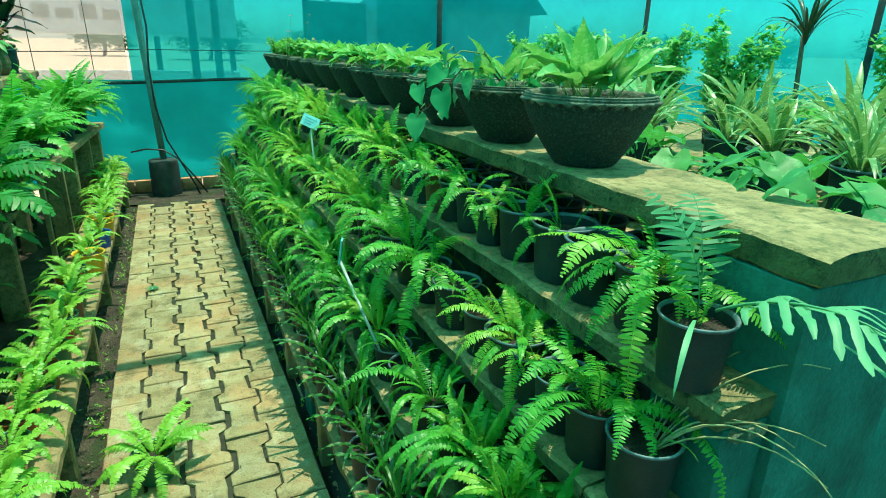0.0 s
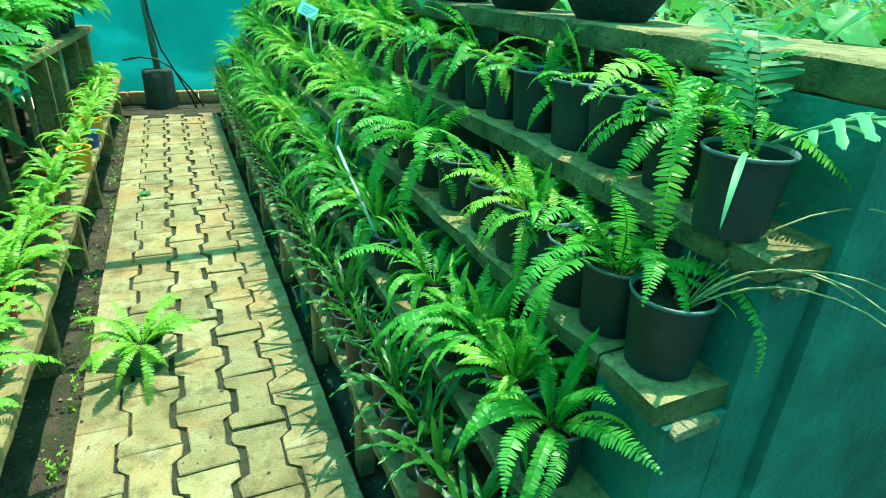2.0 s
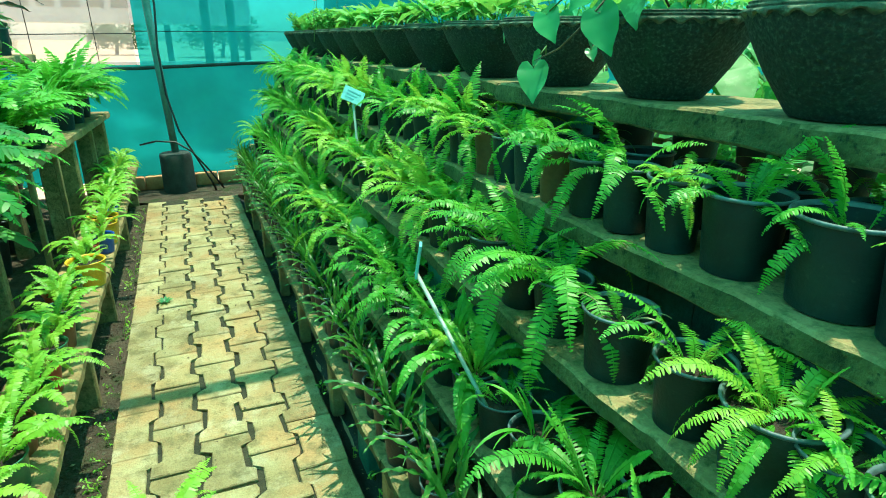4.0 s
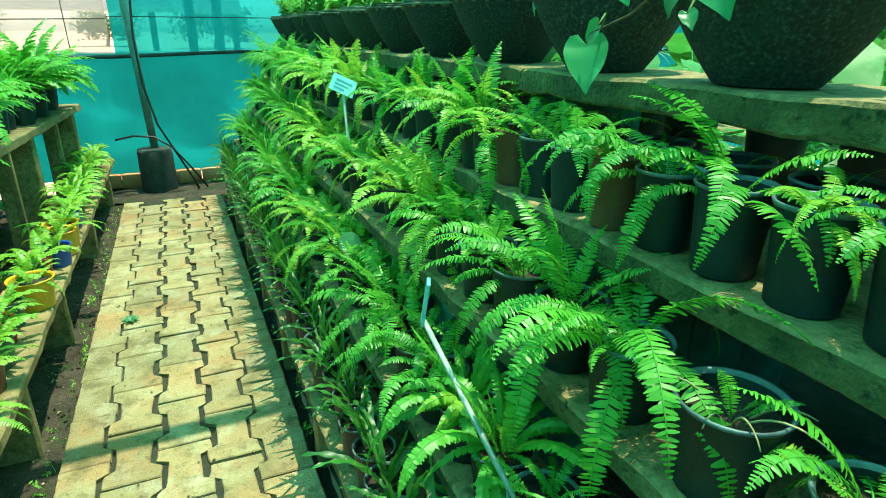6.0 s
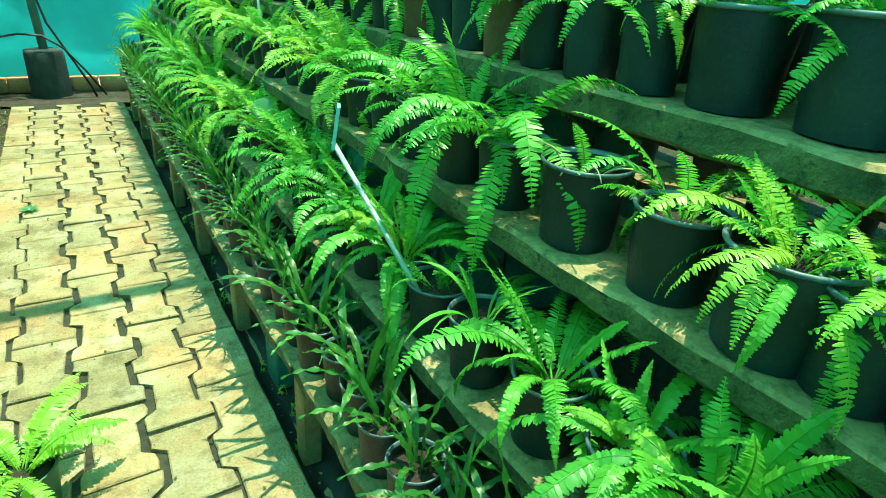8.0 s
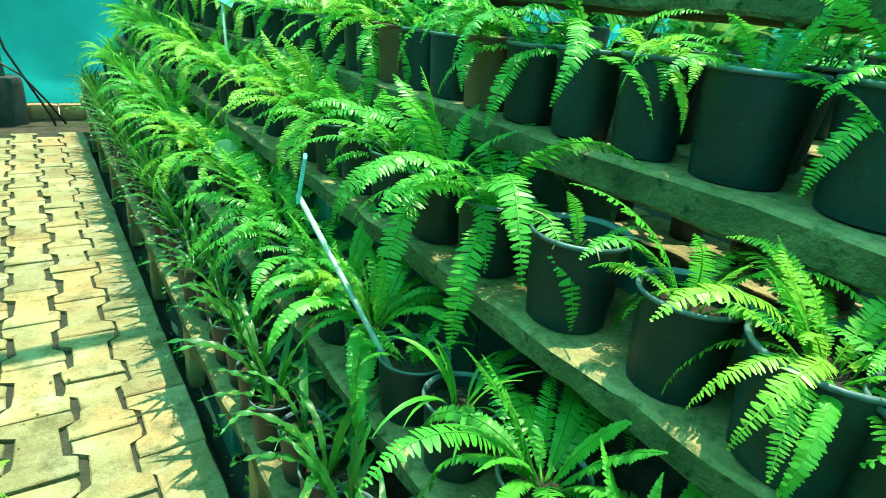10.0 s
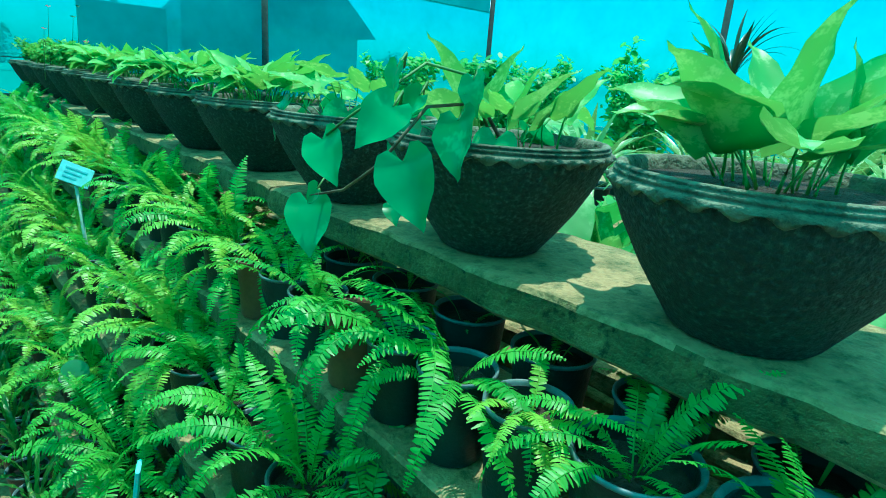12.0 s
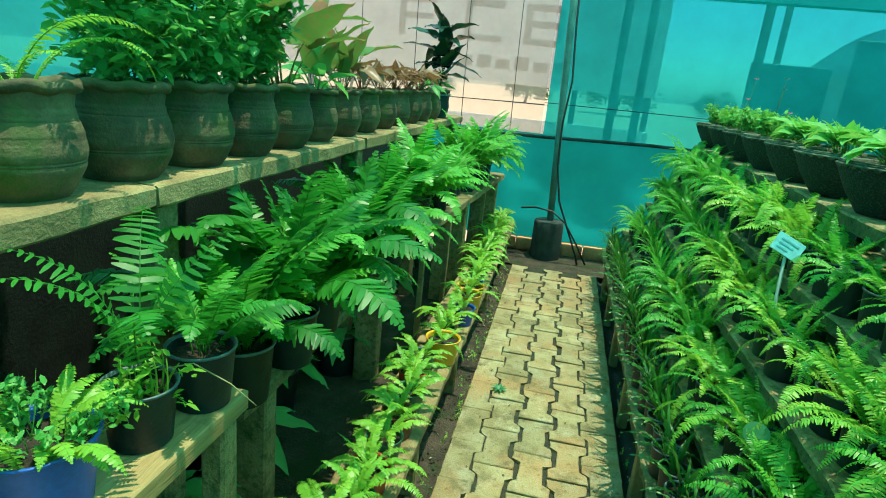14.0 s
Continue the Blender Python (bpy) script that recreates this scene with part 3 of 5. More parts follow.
pipe("tarpaulin_rail", [(LEFT, BACK - 0.03, 1.19), (-1.2, BACK - 0.035, 1.17), (-0.3, BACK - 0.03, 1.175), (0.8, BACK - 0.03, 1.215), (3.4, BACK - 0.03, 1.21), (RIGHT, BACK - 0.03, 1.21)], 0.017, "dark rail along the top of the skirt", "polebase", 8)
pipe("net_wire", [(-0.3, BACK - 0.005, 1.52), (3.4, BACK - 0.005, 1.54)], 0.004, "thin wire across the net", "cable", 5)
pipe("net_wire", [(LEFT, BACK - 0.005, 1.42), (-0.3, BACK - 0.005, 1.50)], 0.005, "thin wire across the film", "cable", 5)
for x in (-0.62, -1.15, -1.7, -2.3):
    pipe("film_seam", [(x, BACK - 0.004, 1.2), (x - 0.03, BACK - 0.004, 2.85)], 0.004, "dark stitched seam of the film", "cable", 5)
pipe("film_edge", [(LEFT, BACK, 2.86), (-0.28, BACK, 2.86)], 0.02, "dark rail above the film", "polebase", 8)

# end of the path: leaning pole in its concrete foot, cables, kerb bricks
pole = thing("leaning_pole", pose(-0.07, 7.14, -0.03), "leaning green steel pole set in a dark concrete foot", "pole")
me = Shape().lathe([(0.150, -0.01), (0.155, 0.02), (0.152, 0.34), (0.148, 0.385), (0.138, 0.40), (0.02, 0.405)], 28, lambda a, k: (0.004 * math.sin(3 * a + k), 0.0)).mesh("concrete_foot", "polebase")
part("concrete_foot", flat(me), pole, "dark stained round concrete foot")
part("pipe", Shape().tube([(0.01, 0, 0.38), (-0.03, 0.03, 1.2), (-0.075, 0.10, 2.2), (-0.11, 0.2, 3.2)], 0.034, 0.034, 14).mesh("pipe", "pole"), pole, "green painted pipe")
cb = thing("cable", pose(-0.07, 7.05, 0.0), "black electric cable hanging along the leaning pole", "cable")
part("strand", Shape().tube([(-0.06, 0.22, 3.0), (-0.03, 0.08, 2.3), (0.015, 0.02, 1.75), (-0.015, 0.0, 1.35), (0.0, -0.01, 0.95), (0.07, -0.03, 0.6), (0.20, -0.05, 0.32), (0.31, -0.06, 0.08), (0.34, -0.02, -0.02)], 0.010, 0.010, 7).mesh("strand", "cable"), cb)
part("strand", Shape().tube([(-0.30, 0.06, 0.47), (-0.15, -0.02, 0.51), (0.02, -0.07, 0.50), (0.16, -0.08, 0.40), (0.30, -0.07, 0.20), (0.42, -0.02, -0.01)], 0.009, 0.009, 7).mesh("strand", "cable"), cb)
for i in range(9):
    x = -0.62 + 0.235 * i
    b = Shape().slab(-0.05, 0.05, 0, 0.225, 0, 0.135, 0.004, seed=i).mesh("kerb_brick", "brick")
    o = new("kerb_brick", b)
    o.matrix_basis = pose(x + 0.225, 7.32 + 0.01 * math.sin(i * 3), -0.022, 0, 0, 90)
    tagged(o, "orange brick laid along the foot of the tarpaulin", "brick", "kerb bricks")

# ---------------------------------------------------------------- outside, seen through the nets
far = thing("hoarding", pose(0, 12.4, -0.075), "bleached beige banner hoarding with faded lettering", "hoarding")
part("banner_sheet", Shape().box(-14, 1.4, 0, 0.06, 1.75, 3.55, 0.01).mesh("banner_sheet", "banner"), far)
part("lower_sheet", Shape().box(-14, 1.4, 0.02, 0.08, 0.2, 1.15, 0.01).mesh("lower_sheet", "banner"), far)
for x in (-13, -10.4, -7.8, -5.2, -2.6, 0.0, 1.3):
    part("post", Shape().box(x - 0.05, x + 0.05, 0.09, 0.19, 0, 3.7, 0.01).mesh("post", "polebase"), far)
for i, (x0, x1, z0, z1) in enumerate(((-1.05, -0.93, 2.45, 3.15), (-0.93, -0.45, 3.03, 3.15), (-0.93, -0.45, 2.75, 2.86), (-0.93, -0.45, 2.45, 2.56), (-0.47, -0.36, 2.52, 3.08),
                                      (-2.15, -2.03, 2.45, 3.15), (-2.05, -1.45, 3.03, 3.15), (-2.05, -1.45, 2.45, 2.56), (-3.4, -3.28, 2.45, 3.15), (-3.3, -2.7, 3.03, 3.15), (-3.3, -2.75, 2.75, 2.85),
                                      (-2.2, -1.95, 2.0, 2.18), (-1.85, -1.6, 2.0, 2.22), (-1.5, -1.25, 2.0, 2.16), (-1.15, -0.9, 2.0, 2.24), (-0.8, -0.55, 2.0, 2.16), (-0.45, -0.2, 2.0, 2.2))):
    part("faded_letter_bar", Shape().box(x0, x1, -0.006, 0.0, z0, z1, 0.002).mesh("faded_letter_bar", "print"), far)

for x0, x1, y, z1 in ((2.25, 3.25, 10.1, 2.35), (3.35, 4.6, 9.8, 2.7)):
    o = thing("sheet_panel", pose(x0, y, -0.075), "dark sheet panel standing outside the net", "panel", "outdoor panels")
    part("sheet", Shape().box(0, x1 - x0, 0, 0.05, 0.05, z1, 0.01).mesh("sheet", "panel"), o)
    for x in (0.05, x1 - x0 - 0.05):
        part("leg", Shape().box(x - 0.03, x + 0.03, 0.05, 0.11, 0, z1, 0.006).mesh("leg", "polebase"), o)
shed = thing("shed", pose(5.2, 13.4, -0.075), "grey sheet shed with an arched roof beyond the net", "shed")
part("wall", Shape().box(0, 3.4, 0, 3, 0, 2.6, 0.02).mesh("wall", "shed"), shed)
s = Shape().sheet(14, 1, lambda u, v: (-0.3 + 4.0 * u, -0.3 + 3.6 * v, 2.5 + 1.3 * math.sin(math.pi * u)))
s.sheet(14, 1, lambda u, v: (-0.3 + 4.0 * u, -0.28, 2.5 + 1.3 * v * math.sin(math.pi * u)))
part("arched_roof", s.mesh("arched_roof", "panel"), shed)
for x, y, h in ((0.45, 8.7, 3.4), (0.75, 8.8, 3.2), (2.9, 11.3, 3.3), (1.9, 8.5, 3.3)):
    pipe("outdoor_post", [(x, y, -0.075), (x, y, h)], 0.05, "dark post outside the net", "polebase", 10)


def tree(x, y, h, seed):
    """A broad low tree: trunk, limbs and a ragged crown of leaf clumps."""
    r = random.Random(seed)
    t = thing("tree", pose(x, y, -0.075), "distant leafy tree beyond the nets", "tree", "distant trees")
    s = Shape().tube([(0, 0, 0), (0.05 * h, 0, 0.25 * h), (0.02 * h, 0.03 * h, 0.6 * h)], 0.035 * h, 0.012 * h, 8)
    tips = []
    for k in range(9):
        a = k * 2.4
        tip = Vector((0.55 * h * math.cos(a) * r.uniform(0.5, 1), 0.5 * h * math.sin(a) * r.uniform(0.5, 1), (0.22 + 0.07 * k * r.uniform(0.6, 1.1)) * h))
        tips.append(tip)
        s.tube([(0.03 * h, 0, (0.2 + 0.03 * k) * h), tip * 0.6 + Vector((0, 0, 0.12 * h)), tip], 0.012 * h, 0.004 * h, 5)
    part("trunk", s.mesh("trunk", "bark"), t)
    s = Shape()
    for k in range(2600):
        c = tips[r.randrange(9)] + Vector((r.gauss(0, 0.13), r.gauss(0, 0.13), r.gauss(0, 0.09))) * h
        c.z = max(c.z, 0.12 * h)
        w = 0.030 * h * r.uniform(0.6, 1.4)
        q = Euler((r.uniform(-1, 1), r.uniform(-1, 1), r.uniform(0, 6))).to_matrix()
        s.add([c + q @ Vector(p) * w for p in ((-1, 0, 0), (0, -0.5, 0.2), (1, 0, 0), (0, 0.5, 0.2))], [(0, 1, 2, 3)])
    part("crown", s.mesh("crown", "tree"), t)


for i in range(15):
    a = radians(-38 + 8.4 * i)
    d = 62 + 8 * math.sin(i * 2.3)
    tree(d * math.sin(a), d * math.cos(a) + 2, 4.2 + 0.9 * math.sin(i * 1.7), i)

# ---------------------------------------------------------------- stepped stand on the right
TIERS = [  # front x, back x, top z, thickness
    ("E", 0.455, 0.66, 0.295, 0.045),
    ("D", 0.605, 0.84, 0.50, 0.045),
    ("C", 0.745, 1.02, 0.79, 0.05),
    ("B", 0.890, 1.25, 1.045, 0.055),
    ("A", 1.040, 1.375, 1.325, 0.062),
]
stand = thing("stepped_plant_stand", pose(0, 0, 0), "long stepped concrete plant stand with mossy slabs on painted masonry walls", "plant stand")
for ti, (nm, x0, x1, z, th) in enumerate(TIERS):
    ys = {"A": (0.565, 2.485, 4.305, 6.62), "B": (0.59, 2.45, 4.323, 6.499), "C": (0.607, 0.765, 2.58, 4.398, 6.547), "D": (0.607, 2.337, 4.213, 6.595), "E": (0.44, 2.053, 3.937, 6.642)}[nm]
    for k in range(len(ys) - 1):
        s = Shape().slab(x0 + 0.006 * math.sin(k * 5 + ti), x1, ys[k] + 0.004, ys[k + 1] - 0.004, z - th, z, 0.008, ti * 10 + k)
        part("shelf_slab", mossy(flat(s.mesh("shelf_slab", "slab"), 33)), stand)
for x0, x1, z in ((1.41, 1.78, 1.05), (1.72, 2.05, 0.79), (2.0, 2.35, 0.5)):
    for y0, y1 in ((0.59, 2.43), (2.45, 4.30), (4.32, 6.4)):
        part("shelf_slab", flat(Shape().slab(x0, x1, y0, y1, z - 0.05, z, 0.008, int(x0 * 50 + y0)).mesh("shelf_slab", "slab"), 33), stand)


def step_wall(y0, y1, seed, mat, lead=0.05):
    """Stepped masonry wall under the slabs, one pier under each tier."""
    for k, (nm, x0, x1, z, th) in enumerate(TIERS):
        nxt = TIERS[k + 1][1] + lead if k < 4 else 1.39
        low = -0.06
        if y0 < 1 and nm == "A":
            x0 -= 0.03
        if y0 < 1 and nm == "B":
            nxt -= 0.03
        s = Shape().box(x0 + lead, nxt - 0.002, y0 - (0.022 if y0 < 1 and nm == "A" else 0), y1, low, z - th - 0.001, 0.0012 if y0 < 1 else 0.006)
        part("step_wall", flat(s.mesh("step_wall", mat), 33), stand, "green painted masonry step")
    for x0, x1, z in ((1.395, 1.74, 1.0), (1.75, 2.02, 0.74), (2.03, 2.3, 0.45)):
        part("step_wall", flat(Shape().slab(x0, x1, y0, y1, -0.06, z, 0.005, seed).mesh("step_wall", mat), 33), stand)


step_wall(0.60, 0.78, 3, "greenwall", 0.025)
for y in (2.45, 4.31, 6.35):
    step_wall(y - 0.06, y + 0.06, int(y * 10), "greenwall")
# bare mortar left on the ledges of the end wall
for x0, x1, z, y0 in ((0.925, 1.02, 0.990, 0.588), (0.78, 0.89, 0.740, 0.588)):
    part("mortar_bed", flat(Shape().slab(x0, x1, y0, y0 + 0.05, z - 0.022, z, 0.005, int(x0 * 90)).mesh("mortar_bed", "mortar"), 33), stand, "crumbling bare mortar")
for y in (0.90, 1.42, 2.05, 2.8, 3.5, 4.15, 4.9, 5.6, 6.2):
    part("post", Shape().box(0.475, 0.53, y, y + 0.06, -0.07, 0.252, 0.006).mesh("post", "plank"), stand, "short weathered prop")

# added black sheet: stands in for the deep shade among plants behind the benches
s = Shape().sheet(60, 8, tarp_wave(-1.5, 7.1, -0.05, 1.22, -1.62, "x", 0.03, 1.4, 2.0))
struct("backing_cloth", s.mesh("backing_cloth", "liner"), "added black backdrop standing in for shade behind the left benches", "cloth")

# ---------------------------------------------------------------- benches on the left
def bench(name, label, x0, x1, z, th, ys, legs, leg_w=0.05, mat="plank"):
    b = thing(name, pose(0, 0, 0), label, "plant bench")
    for k in range(len(ys) - 1):
        if mat == "sawn":
            s = Shape().box(x0, x1 + 0.004 * math.sin(3 * k), ys[k] + 0.003, ys[k + 1] - 0.003, z - th, z, 0.004)
            part("plank", s.mesh("plank", mat), b)
            continue
        s = Shape().slab(x0, x1 + 0.006 * math.sin(3 * k), ys[k] + 0.004, ys[k + 1] - 0.004, z - th, z, 0.006, int(-x0 * 40 + k * 7))
        part("shelf_slab", flat(s.mesh("shelf_slab", mat), 33), b)
    for y in legs:
        part("leg", Shape().box(x0 + 0.03, x1 - 0.025, y - leg_w / 2, y + leg_w / 2, -0.06, z - th - 0.001, 0.008).mesh("leg", "slab"), b, "mossy upright concrete slab leg")
    return b


bench("low_bench", "low narrow weathered bench carrying small fern pots", -0.64, -0.405, 0.315, 0.045, (0.2, 1.4, 2.70, 3.95, 5.35, 7.1), (0.85, 2.3, 3.25, 4.12, 5.4, 6.7))
near_bench = bench("middle_bench", "weathered plank bench with a sawn end, beside the ferns", -1.02, -0.73, 0.845, 0.055, (-0.5, 1.05, 2.43), (0.1, 1.2), 0.08, "sawn")
b = bench("middle_bench", "mossy plank bench carrying dense ferns", -1.02, -0.73, 0.825, 0.055, (4.35, 5.6, 6.9), (5.5, 6.7), 0.08)
b.matrix_basis = Matrix.Translation((-0.73, 4.35, 0)) @ Matrix.Rotation(radians(-3.8), 4, "Z") @ Matrix.Translation((0.73, -4.35, 0))
for y in (4.39, 4.95, 6.05):
    part("leg", Shape().box(-0.765, -0.735, y, y + 0.03, -0.06, 0.77, 0.004).mesh("leg", "plank"), b, "thin pale wooden leg")
top = bench("high_bench", "high mossy plank bench lined with clay urns", -1.36, -1.04, 1.325, 0.062, (-0.4, 1.25, 2.51, 4.12, 5.6, 6.95), (0.4,), 0.1)
for y in (1.8, 2.59, 4.12, 5.5, 6.75):
    part("leg", Shape().box(-1.16, -1.07, y - 0.05, y + 0.05, -0.06, 1.262, 0.01).mesh("leg", "slab"), top, "mossy concrete post")
for y in (2.35,):
    part("leg", Shape().box(-0.80, -0.735, y - 0.035, y + 0.035, -0.06, 0.789, 0.008).mesh("leg", "slab"), near_bench, "mossy concrete post")
# low slab carrying the big ferns between the two middle benches
bench("fern_bench", "dark mossy slab bench hidden under big ferns", -1.05, -0.86, 0.64, 0.05, (2.62, 4.30), (2.85, 4.1), 0.08, "slab")

# ---------------------------------------------------------------- leaves and fronds
def bend_line(length, up, down, n, side=0.0, power=1.3):
    """Points of an arching stalk in the x-z plane: leaves the base at `up` degrees, ends at `down` degrees."""
    p, pts, dirs = Vector((0, 0, 0)), [], []
    for i in range(n + 1):
        t = i / n
        a = radians(up + (down - up) * t ** power)
        b = radians(side * t)
        d = Vector((math.cos(a) * math.cos(b), math.cos(a) * math.sin(b), math.sin(a)))
        pts.append(p.copy())
        dirs.append(d)
        p = p + d * (length / n)
    return pts, dirs


def frond(name, mat, seed, length=0.30, up=70, down=-50, pairs=24, reach=0.0245, wide=0.0069, bare=0.10, side=0.0, sweep=12, tooth=0.0, taper=0.55, curl=0.35, twist=0.0, power=1.3):
    """A fern frond: a thin stalk with pairs of narrow leaflets, each with a round base, a fold and a blunt tip."""
    r = random.Random(seed)
    n = pairs + 4
    pts, dirs = bend_line(length, up, down, n, side, power)
    s = Shape().tube(pts[::2] if n % 2 == 0 else pts[::2] + [pts[-1]], 0.0022, 0.0007, 4)
    first = int(n * bare)
    for i in range(first, n + 1):
        t = (i - first) / (n - first)
        prof = min(1.0, 0.35 + 2.4 * t) * (1 - max(0.0, (t - taper) / (1 - taper)) ** 1.6 * 0.86)
        d = dirs[i]
        lat = Vector((-d.y, d.x, 0)).normalized() if abs(d.x) + abs(d.y) > 1e-4 else Vector((0, 1, 0))
        nor = d.cross(lat)
        if nor.z < 0 and abs(d.z) < 0.95:
            nor = -nor
        if twist:
            turn = Matrix.Rotation(radians(twist) * t, 3, d)
            lat, nor = turn @ lat, turn @ nor
        for sgn in (-1, 1):
            le = reach * prof * r.uniform(0.86, 1.1)
            sw = radians(sweep + r.uniform(-9, 9))
            axis = (lat * sgn * math.cos(sw) + d * math.sin(sw)).normalized()
            axis = (axis + nor * r.uniform(-0.22, 0.16)).normalized()
            across = nor.cross(axis).normalized()
            w = wide * (0.55 + 0.45 * prof) * r.uniform(0.85, 1.1)
            base = pts[i] + d * r.uniform(-0.001, 0.001)
            tw = r.uniform(-0.28, 0.28)
            ac = (across * math.cos(tw) + nor * math.sin(tw))
            v, f = [base + ac * w * 0.42, base - ac * w * 0.42], []
            for k, (q, ww) in enumerate(((0.58, 0.46 + tooth), (1.0, 0.15))):
                c = base + axis * le * q - nor * curl * le * q * q * 0.6
                v += [c + ac * w * ww, c - ac * w * ww]
                f.append((2 * k, 2 * k + 2, 2 * k + 3, 2 * k + 1))
            s.add(v, f)
    return s.mesh(name, mat)


def lobed_frond(name, mat, seed, length=0.32, up=20, down=-25, pairs=8, reach=0.085, wide=0.024):
    """A broad frond cut into long wavy lobes, joined along the stalk."""
    r = random.Random(seed)
    n = pairs * 2 + 4
    pts, dirs = bend_line(length, up, down, n)
    s = Shape().tube(pts[::2], 0.0035, 0.0012, 5)
    for i in range(4, n + 1, 2):
        t = (i - 4) / (n - 4)
        d = dirs[i]
        lat = Vector((0, 1, 0))
        nor = d.cross(lat)
        if nor.z < 0:
            nor = -nor
        for sgn in (-1, 1):
            le = reach * (0.55 + 0.9 * math.sin(math.pi * (0.15 + 0.75 * t))) * 0.8 * r.uniform(0.85, 1.1)
            sw = radians(28 + 25 * t)
            axis = (lat * sgn * math.cos(sw) + d * math.sin(sw)).normalized()
            across = nor.cross(axis)
            v, f = [], []
            for k in range(8):
                q = k / 7
                ww = wide * (0.62 + 0.9 * max(0.0, 1 - q * 4) + 0.18 * math.sin(math.pi * q)) * (1 + 0.20 * math.sin(q * 17 + i)) * (1 if q < 0.95 else 0.3)
                c = pts[i] + axis * le * q + nor * (0.008 * math.sin(q * 5 + i) - 0.03 * q * q)
                v += [c + across * ww, c + nor * 0.002, c - across * ww]
                if k:
                    a = 3 * (k - 1)
                    f += [(a, a + 3, a + 4, a + 1), (a + 1, a + 4, a + 5, a + 2)]
            s.add(v, f)
    return s.mesh(name, mat)


def strap(name, mat, seed, length=0.18, width=0.016, up=75, down=10, wave=0.0, n=9, fold=0.25, side=0.0):
    """A narrow leaf blade with a midrib fold; wave crimps its edges."""
    pts, dirs = bend_line(length, up, down, n, side)
    v, f = [], []
    for i, (p, d) in enumerate(zip(pts, dirs)):
        t = i / n
        lat = Vector((-d.y, d.x, 0)).normalized()
        nor = d.cross(lat)
        nor = -nor if nor.z < 0 else nor
        w = width * (0.35 + 1.9 * t) * (1 - t) ** 0.7 if t < 0.4 else width * (1 - ((t - 0.4) / 0.6) ** 2.2) * 0.82
        w = max(w, 0.0008)
        e = wave * width * math.sin(i * 1.7 + seed)
        v += [p + lat * w + nor * (fold * w + e), p, p - lat * w + nor * (fold * w - e)]
        if i:
            a = 3 * (i - 1)
            f += [(a, a + 3, a + 4, a + 1), (a + 1, a + 4, a + 5, a + 2)]
    return Shape().add(v, f).mesh(name, mat)


def heart_blade(s, base, d, up, length, width, notch=0.22, cup=0.18, tip_bend=0.25):
    """A heart-shaped blade from base along d, facing up, added to shape s."""
    d = d.normalized()
    lat = d.cross(up).normalized()
    nor = lat.cross(d)
    rows = [(-notch, 0.20, 0), (-0.75 * notch, 0.36, 0), (-0.05, 0.455, 0), (0.08, 0.50, 0), (0.22, 0.50, 0), (0.38, 0.455, 0), (0.54, 0.37, 0), (0.70, 0.25, 0), (0.84, 0.125, 0), (0.93, 0.05, 0), (1.0, 0.0, 0)]
    v, f = [], []
    for k, (q, w, inner) in enumerate(rows):
        bendz = -tip_bend * length * q * abs(q)
        c = base + d * length * max(q, 0.0) + nor * bendz
        e = base + d * length * q + nor * (bendz + 0.03 * length * math.sin(k * 1.9))
        mid = e * 0.5 + c * 0.5
        for sg in (1, -1):
            v += [e + lat * sg * w * width + nor * cup * w * width, mid + lat * sg * w * 0.5 * width + nor * cup * w * 0.22 * width]
        v.append(c)
        if k:
            a, b = 5 * (k - 1), 5 * k
            f += [(a, b, b + 1, a + 1), (a + 1, b + 1, b + 4, a + 4), (a + 4, b + 4, b + 3, a + 3), (a + 3, b + 3, b + 2, a + 2)]
    s.add(v, f)


def stalked_leaf(name, mat, seed, stalk=0.12, length=0.10, width=0.08, up=70, down=20, dip=-25, notch=0.22, cup=0.18):
    """A leaf blade on its stalk, growing from the origin."""
    pts, dirs = bend_line(stalk, up, down, 5)
    s = Shape().tube(pts, 0.0022, 0.0014, 4)
    a = radians(dip)
    d = Vector((math.cos(a), 0.12 * math.sin(seed * 1.7), math.sin(a)))
    heart_blade(s, pts[-1], d, Vector((0.2, 0.25 * math.sin(seed), 1)), length, width, notch, cup)
    return s.mesh(name, mat)


def sprig(name, mat, seed, height=0.30, leaves=90, size=0.018, spread=0.07):
    """A twig of small leaves in clumps."""
    r = random.Random(seed)
    pts, dirs = bend_line(height, 86, 60, 6, r.uniform(-30, 30))
    s = Shape().tube(pts, 0.003, 0.001, 4)
    for k in range(leaves):
        if k % 9 == 0:  # a side twig that carries the next leaves
            t = 0.08 + 0.92 * (k / leaves)
            p = pts[min(6, int(t * 6))].lerp(pts[min(6, int(t * 6) + 1)], (t * 6) % 1)
            a = k * 0.7 + r.uniform(-0.5, 0.5)
            o = Vector((math.cos(a), math.sin(a), r.uniform(0.1, 0.9))) * spread * r.uniform(0.6, 1.15)
            s.tube([p, p + o * 0.5, p + o], 0.0012, 0.0006, 3)
        u = 0.3 + 0.7 * ((k % 9) + 1) / 9
        q = Euler((r.uniform(-0.8, 0.8), r.uniform(-0.8, 0.8), r.uniform(0, 6.3))).to_matrix()
        w = size * r.uniform(0.7, 1.3)
        jit = Vector((r.gauss(0, 1), r.gauss(0, 1), r.gauss(0, 1))) * size * 0.55
        s.add([p + o * u + jit + q @ Vector(c) * w for c in ((-0.9, 0, 0), (-0.2, -0.45, 0.1), (0.5, -0.35, 0.05), (1.0, 0, -0.1), (0.5, 0.35, 0.05), (-0.2, 0.45, 0.1))], [(0, 1, 4, 5), (1, 2, 3, 4)])
    return s.mesh(name, mat)


FR = {}  # leaf meshes by kind; every kind has several curves
